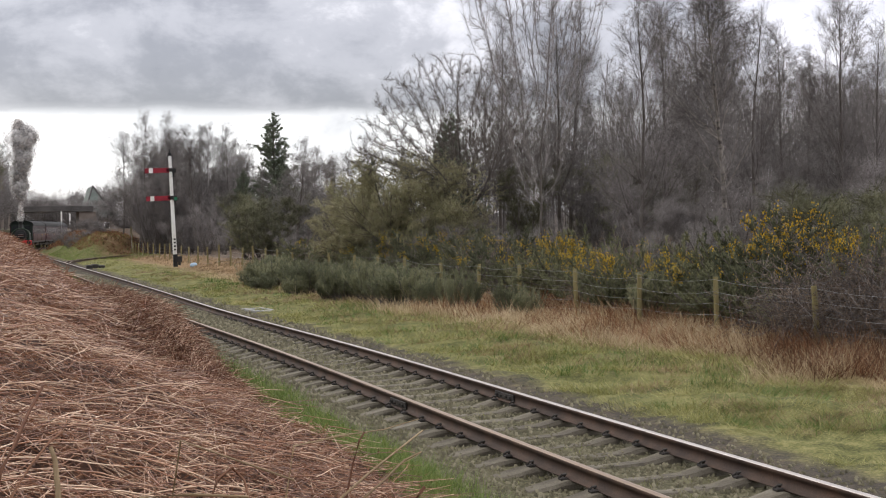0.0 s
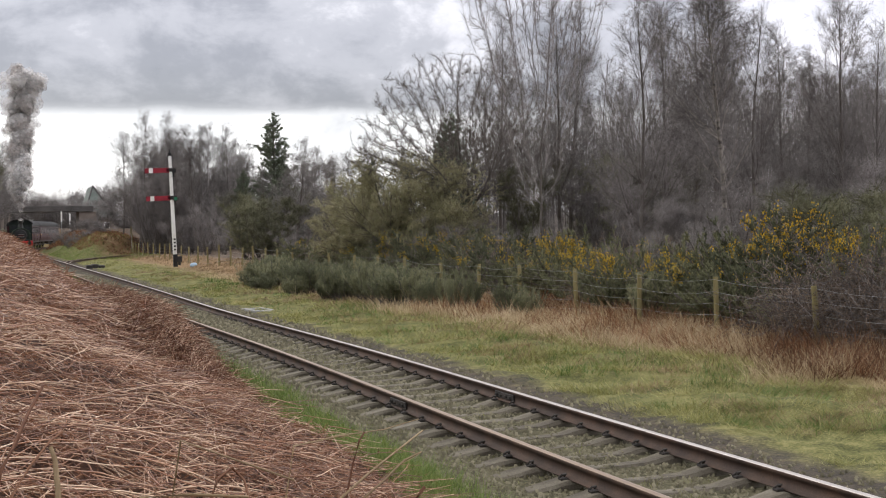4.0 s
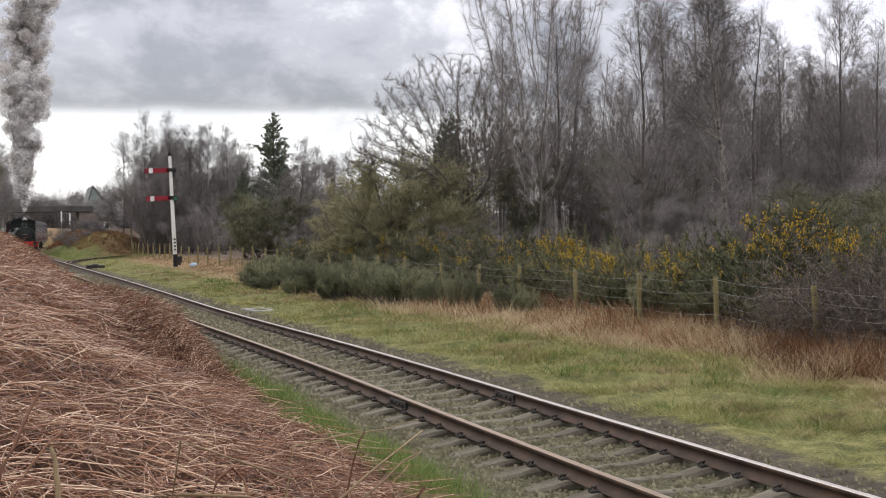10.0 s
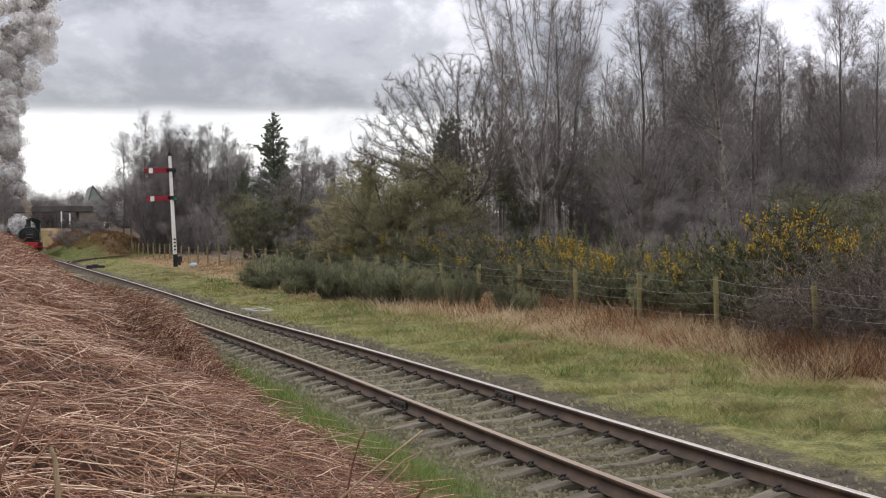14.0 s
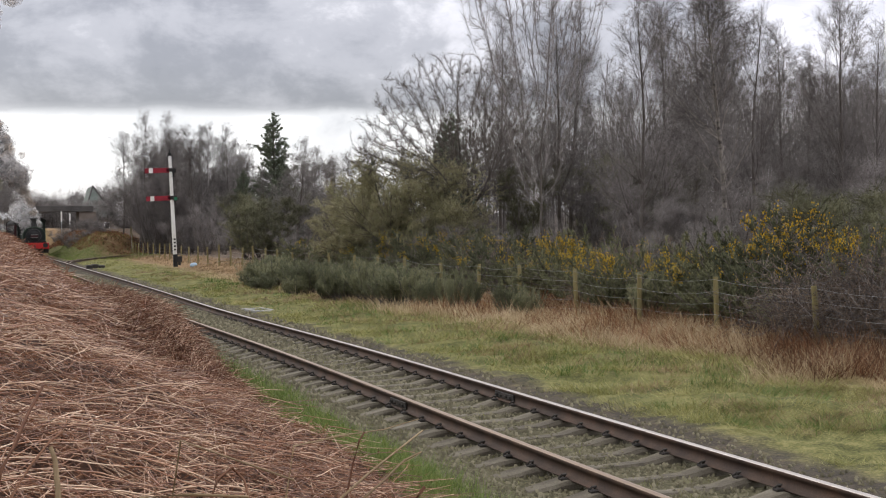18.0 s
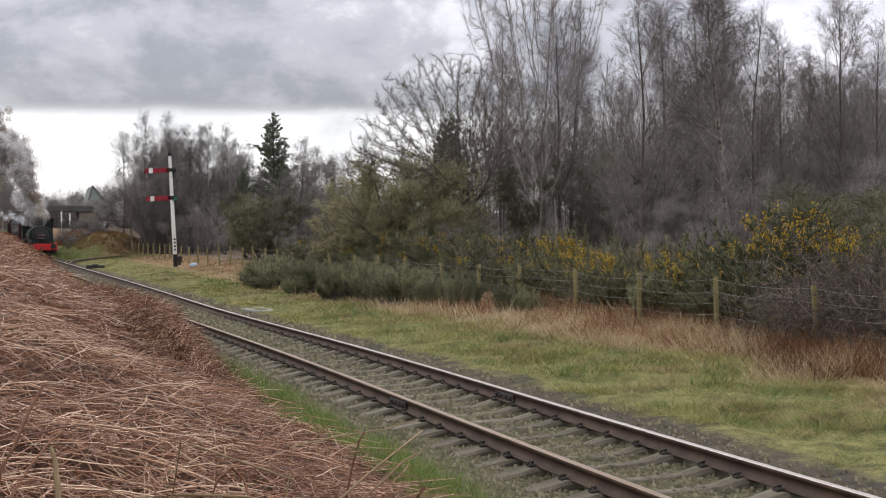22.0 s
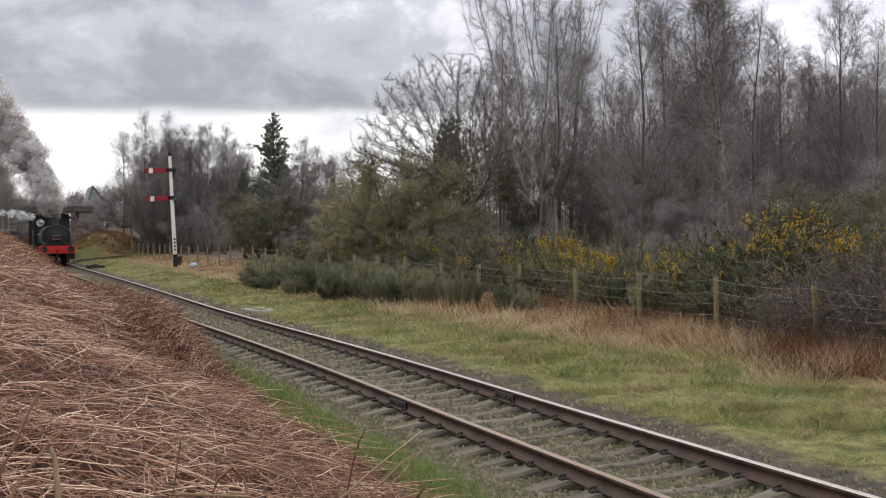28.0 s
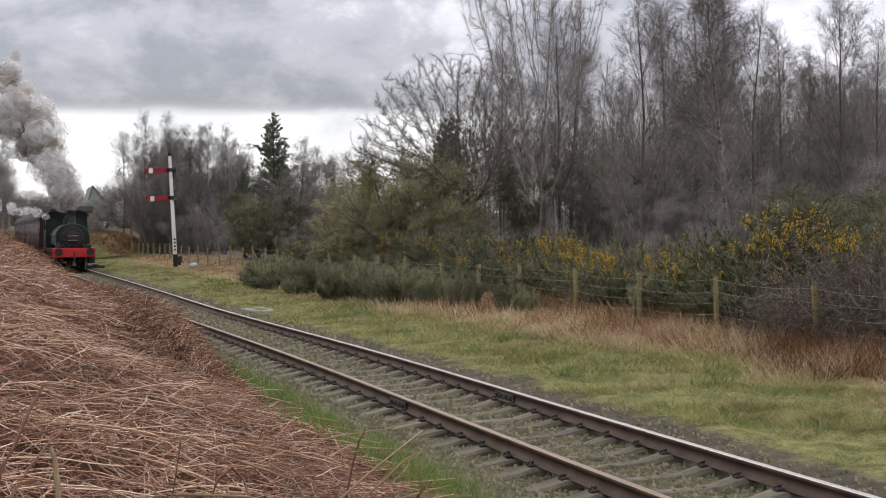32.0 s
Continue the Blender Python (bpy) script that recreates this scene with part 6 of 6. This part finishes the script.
    outer, inner = arch(1.32, 3.12, 3.14, 3.62, 12), arch(1.26, 3.08, 3.10, 3.56, 12)
    loft(bm, [[(x, y, z) for x, z in sec] for sec, y in ((inner, 0.60), (outer, 0.60), (outer, 3.05), (inner, 3.05))], closed=False)
    part("cab_roof", bm, M_SOOT, t, "arched black cab roof")
    for y in (0.8, 2.82):
        bm = bmesh.new()
        prism(bm, arch(1.22, 2.95, 3.10, 3.57, 12), y, y + 0.04)
        box(bm, -1.2, -0.98, y, y + 0.04, 1.24, 2.96)
        box(bm, 0.98, 1.2, y, y + 0.04, 1.24, 2.96)
        box(bm, -0.35, 0.35, y, y + 0.04, 1.24, 2.96)
        box(bm, -0.99, 0.99, y, y + 0.04, 1.24, 2.5)
        part("cab_sheet", bm, M_LOCO, t)
        for x in (-0.665, 0.665):
            bm = bmesh.new()
            box(bm, x - 0.32, x + 0.32, y + 0.012, y + 0.022, 2.49, 2.96)
            part("spectacle_glass", bm, M_GLASS, t)
    bm = bmesh.new()
    box(bm, -1.18, 1.18, 2.87, 4.12, 1.24, 2.45, 0.04)
    part("bunker", bm, M_LOCO, t)
    for x in (-1.0, 1.0):
        bm = bmesh.new()
        box(bm, x - 0.20, x + 0.20, -3.75, -3.05, 0.35, 0.95, 0.05)
        part("cylinder", bm, M_SOOT, t)
        for y in (-3.2, 1.75):
            bm = bmesh.new()
            box(bm, x * 1.12 - 0.12, x * 1.12 + 0.12, y, y + 0.3, 0.42, 0.46)
            box(bm, x * 1.12 - 0.12, x * 1.12 + 0.12, y + 0.28, y + 0.30, 0.42, 1.16)
            part("step", bm, M_DARKIRON, t)
    for x in (-0.85,):
        bm = bmesh.new()
        box(bm, x - 0.11, x + 0.11, -4.12, -3.92, 1.25, 1.52, 0.02)
        cyl(bm, (x, -4.02, 1.52), (x, -4.02, 1.60), 0.07, 0.04, 8)
        part("lamp", bm, M_DARKIRON, t, "dark oil headlamp")
    for x in (-0.74, 0.74):
        bm = bmesh.new()
        box(bm, x - 0.24, x + 0.24, -4.0, -3.3, 1.24, 1.42, 0.03)
        part("sandbox", bm, M_LOCO, t)
    for y in (-2.15, -0.2, 1.9):
        WHEELS.append(ring_wheels(t, y, 0.5))
    for x in (-0.86, 0.86):
        bm = bmesh.new()
        box(bm, x - 0.025, x + 0.025, -2.3, 2.05, 0.45, 0.55, 0.01)
        RODS.append(part("coupling_rod", bm, M_STEEL, t, "bright steel coupling rod"))
    return t


def carriage():
    t = tagged(new("railway_carriage"), "maroon passenger carriage with a grey arched roof", "railway carriage", "carriages of the train")
    L = 9.6
    bm = bmesh.new()
    sect = [(-1.30, 1.10), (-1.37, 1.5), (-1.37, 2.0), (-1.33, 2.95), (1.33, 2.95), (1.37, 2.0), (1.37, 1.5), (1.30, 1.10)]
    prism(bm, sect, -L, L)
    part("body", bm, M_MAROON, t, "maroon panelled body")
    bm = bmesh.new()
    prism(bm, arch(1.39, 2.93, 2.98, 3.68, 14), -L - 0.05, L + 0.05)
    part("roof", bm, M_ROOF, t, "grey arched roof", smooth=False)
    for y in np.arange(-8, 9, 2.6):
        bm = bmesh.new()
        cyl(bm, (0, y, 3.62), (0, y, 3.80), 0.14, 0.10, 10)
        part("roof_vent", bm, M_ROOF, t)
    k = 0
    for s in (-1, 1):
        for y in np.arange(-8.6, 9, 1.56):
            k += 1
            bm = bmesh.new()
            loft(bm, [[(s * 1.345, y - 0.42, 2.02), (s * 1.345, y + 0.42, 2.02), (s * 1.32, y + 0.42, 2.80), (s * 1.32, y - 0.42, 2.80)], [(s * 1.385, y - 0.42, 2.02), (s * 1.385, y + 0.42, 2.02), (s * 1.36, y + 0.42, 2.80), (s * 1.36, y - 0.42, 2.80)]])
            w = part("window", bm, M_BLACK, t)
            bm = bmesh.new()
            loft(bm, [[(s * 1.38, y - 0.37, 2.07), (s * 1.38, y + 0.37, 2.07), (s * 1.36, y + 0.37, 2.75), (s * 1.36, y - 0.37, 2.75)], [(s * 1.392, y - 0.37, 2.07), (s * 1.392, y + 0.37, 2.07), (s * 1.368, y + 0.37, 2.75), (s * 1.368, y - 0.37, 2.75)]])
            part("pane", bm, M_GLASS, w)
        for y in (-9.1, -3.1, 3.1, 9.1):
            bm = bmesh.new()
            box(bm, s * 1.37 - 0.02, s * 1.37 + 0.02, y - 0.33, y + 0.33, 1.15, 2.0, 0.008)
            dd = part("door", bm, M_MAROON, t)
            bm = bmesh.new()
            cyl(bm, (s * 1.40, y + 0.22, 1.75), (s * 1.40, y + 0.22, 1.95), 0.018, n=6)
            part("handle", bm, M_BRASS, dd, "brass door handle")
        bm = bmesh.new()
        box(bm, s * 1.25 - 0.06, s * 1.25 + 0.06, -L, L, 0.92, 1.10)
        part("solebar", bm, M_BLACK, t)
        bm = bmesh.new()
        box(bm, s * 1.32 - 0.1, s * 1.32 + 0.1, -8, 8, 0.62, 0.66)
        part("footboard", bm, M_DARKIRON, t)
    bm = bmesh.new()
    box(bm, -1.2, 1.2, -L, L, 0.98, 1.10)
    box(bm, -0.8, 0.8, -3.2, -1.6, 0.45, 0.98, 0.03)
    box(bm, -0.9, 0.9, 1.2, 3.4, 0.5, 0.98, 0.03)
    part("underframe", bm, M_DARKIRON, t)
    for y, s in ((-L, -1), (L, 1)):
        buffers(t, y, s)
        bm = bmesh.new()
        box(bm, -0.5, 0.5, y + s * 0.0 - 0.14, y + 0.14, 1.15, 3.05, 0.03)
        part("gangway", bm, M_BLACK, t, "black corridor connection")
    for yc in (-6.6, 6.6):
        bm = bmesh.new()
        for x in (-0.95, 0.95):
            box(bm, x - 0.06, x + 0.06, yc - 1.75, yc + 1.75, 0.42, 0.72, 0.02)
        box(bm, -0.95, 0.95, yc - 0.3, yc + 0.3, 0.5, 0.85)
        part("bogie", bm, M_DARKIRON, t)
    return t


def add_wheels(c):
    for y in (-7.9, -5.3, 5.3, 7.9):
        WHEELS.append(ring_wheels(c, y, 0.53))


RODS = []
# paler green that stands in for the highlight on the tank's rim
M_TANKGLINT = node_mat("tank_rim_highlight", two((0.05, 0.075, 0.05), (0.09, 0.12, 0.08)), 4, 0.5, 0.0)
loco = locomotive()
coach_a = carriage()
coach_b = copy_thing(coach_a, pose(0, 0, 0))
add_wheels(coach_a)
add_wheels(coach_b)


# ---------------------------------------------------------------- smoke and steam
def puff_mesh(name, seed, mat):
    """A billow: two nested lumpy shells."""
    rg = np.random.default_rng(seed)
    bm = bmesh.new()
    for size in (1.0, 0.72):
        r = bmesh.ops.create_icosphere(bm, subdivisions=3 if size == 1.0 else 2, radius=size)
        off = Vector(rg.uniform(-9, 9, 3))
        for v in r["verts"]:
            d = v.co.normalized()
            n1 = noise.noise(d * 1.6 + off) * 0.34 + noise.noise(d * 3.6 + off) * 0.22 + noise.noise(d * 6.0 + off) * 0.06
            v.co = d * size * (0.88 + n1)
    me = bpy.data.meshes.new(name)
    bm.to_mesh(me)
    bm.free()
    me.materials.append(mat)
    me.polygons.foreach_set("use_smooth", np.ones(len(me.polygons), bool))
    return me


FRONT = np.polyfit([0, 3, 6, 9, 12, 17, 19, 21, 25, 28.5, 31, 32], [149.5, 145, 140, 132.8, 127.5, 118, 113.4, 108.5, 95.9, 86.1, 78, 74.3], 4)


def front_at(t):
    return float(np.polyval(FRONT, t))


def on_track(s):
    """Pose on the line at a distance s along it: straight, then the bend."""
    if s <= CURVE_Y:
        return TRACK_X, s, 0.0
    a = (s - CURVE_Y) / CURVE_R
    return TRACK_X + CURVE_R * (1 - math.cos(a)), CURVE_Y + CURVE_R * math.sin(a), -math.degrees(a)


plume = tagged(new("smoke_plume"), "billowing grey-brown coal smoke with white steam", "smoke")
PUFFS = []
rg = np.random.default_rng(500)
smoke_kinds = [puff_mesh("smoke_puff", 510 + i, M_SMOKE) for i in range(6)]
pale_kinds = [puff_mesh("pale_smoke_puff", 520 + i, M_PALESMOKE) for i in range(6)]
brown_kinds = [puff_mesh("brown_smoke_puff", 550 + i, M_BROWNSMOKE) for i in range(4)]
mist_kinds = [puff_mesh("mist_puff", 540 + i, M_MIST) for i in range(3)]
steam_kinds = [puff_mesh("steam_puff", 530 + i, M_STEAM) for i in range(4)]


def emit(kinds, name, t0, t1, step, sizes, source, wind, rise, spread, late=0.0):
    te = t0
    while te < t1:
        me = kinds[int(rg.integers(len(kinds)))]
        ob = put(name, me, plume)
        s = rg.uniform(*sizes)
        ob.scale = (s, s, s)
        d = unit(rg.normal(size=3))
        PUFFS.append((ob, te, source, wind, rise, spread, d * rg.uniform(0.2, 0.72 if te < 1.0 else 1.0), rg.uniform(0, 360), rg.uniform(-14, 14), late * s))
        te += step * rg.uniform(0.7, 1.3)


# source is in the space of the plume, which travels with the chimney; wind is (early, late) drift to the side.
# Small billows leave the chimney, the large ones swell out of the plume higher up.
emit(smoke_kinds, "smoke_puff", -4.6, 12.0, 0.075, (0.24, 0.50), (0, 0, 0.1), (0.08, -1.0), (1.5, 4.0, 1.1), 0.50)
emit(smoke_kinds, "smoke_puff", -4.6, 12.0, 0.055, (0.60, 1.15), (0, 0, 0.1), (0.10, -1.0), (1.5, 4.0, 1.1), 0.72, 0.8)
emit(brown_kinds, "smoke_puff", 12.0, 31.9, 0.08, (0.24, 0.50), (0, 0, 0.1), (0.0, -1.15), (1.2, 4.2, 1.1), 0.75)
emit(pale_kinds, "smoke_puff", 12.0, 31.9, 0.050, (0.60, 1.15), (0, 0, 0.1), (0.0, -1.25), (1.1, 3.9, 1.1), 0.78, 0.8)
emit(steam_kinds, "steam_puff", 15.5, 31.9, 0.30, (0.20, 0.42), (-0.85, 2.7, -0.55), (-0.9, -1.3), (0.2, 0.5, 0.4), 0.30)
# thin steam that hangs low beside the train at first
emit(mist_kinds, "steam_puff", -2.5, 1.0, 0.45, (0.5, 0.8), (0.8, 3.0, -2.4), (-0.22, -2.4), (0.03, 0.3, 0.8), 0.5)


def puff_rows(item):
    ob, te, source, wind, rise, spread, d, turn, spin, late = item
    rows = []
    start = te + late
    inside = pose(0, 6.0, -5.4, 0, 0, turn)      # still unformed, below the trackbed
    if start > 0:
        rows.append((0.0, inside))
        if start > 0.1:
            rows.append((start - 1.0 / FPS, inside))
    times = [start] * (start > 0) + [0.0] * (start <= 0)
    times += [q for q in (te + a for a in (0.35, 0.8, 1.5, 2.5, 4.0, 6.0, 9.0, 13.0, 18.0, 25.0, 33.0, 40.0)) if times[0] + 0.05 < q < 32] + [32.0]
    for t in times:
        a = max(0.0, t - te)
        w = wind[0] + (wind[1] - wind[0]) * float(smooth(8, 16, np.array(te + a * 0.5)))
        back = (front_at(max(te, -1)) - front_at(t)) * 0.75 if a > 0 else 0.0
        g = spread * min(a, 1.0) ** 0.5 * a ** 0.75 * (1 + 0.5 * float(smooth(12, 20, np.array(te)))) if a > 0 else 0.0
        x = source[0] + w * a + d[0] * g
        y = source[1] + back + d[1] * g
        z = source[2] + rise[0] * a + rise[1] * (1 - math.exp(-a / rise[2])) + d[2] * g * 0.6
        rows.append((t, pose(x, y, z, spin * min(a, 12), 0, turn + spin * min(a, 12) * 0.6)))
    return rows


def motions():
    times = [i * 0.5 for i in range(65)]

    def rows_for(ob, off):
        rows = []
        for t in times:
            x, y, a = on_track(front_at(t) + off)
            rows.append((t, pose(x, y, 0, 0, 0, a)))
        walk(ob, rows)

    rows_for(loco, 4.25)
    rows_for(coach_a, 4.25 + 4.2 + 0.46 + 0.46 + 9.6)
    rows_for(coach_b, 4.25 + 4.2 + 0.46 + 0.46 + 9.6 + 9.6 + 0.92 + 9.6)
    for w, r, y in WHEELS:
        rows, ang, last = [], 0.0, front_at(0)
        n = 170
        for i in range(n + 1):
            t = 32.0 * i / n
            ang = math.degrees((front_at(0) - front_at(t)) / r)
            rows.append((t, pose(0, y, r, ang, 0, 0)))
        walk(w, rows)
    for rod in RODS:
        rows = []
        for i in range(171):
            t = 32.0 * i / 170
            q = (front_at(0) - front_at(t)) / 0.5
            rows.append((t, pose(0, -0.18 * math.sin(q), 0.18 * math.cos(q))))
        walk(rod, rows)
    rows = []
    for t in times:
        x, y, a = on_track(front_at(t) + 1.2)
        rows.append((t, pose(x, y, 3.4)))
    walk(plume, rows)
    for item in PUFFS:
        walk(item[0], puff_rows(item))


motions()
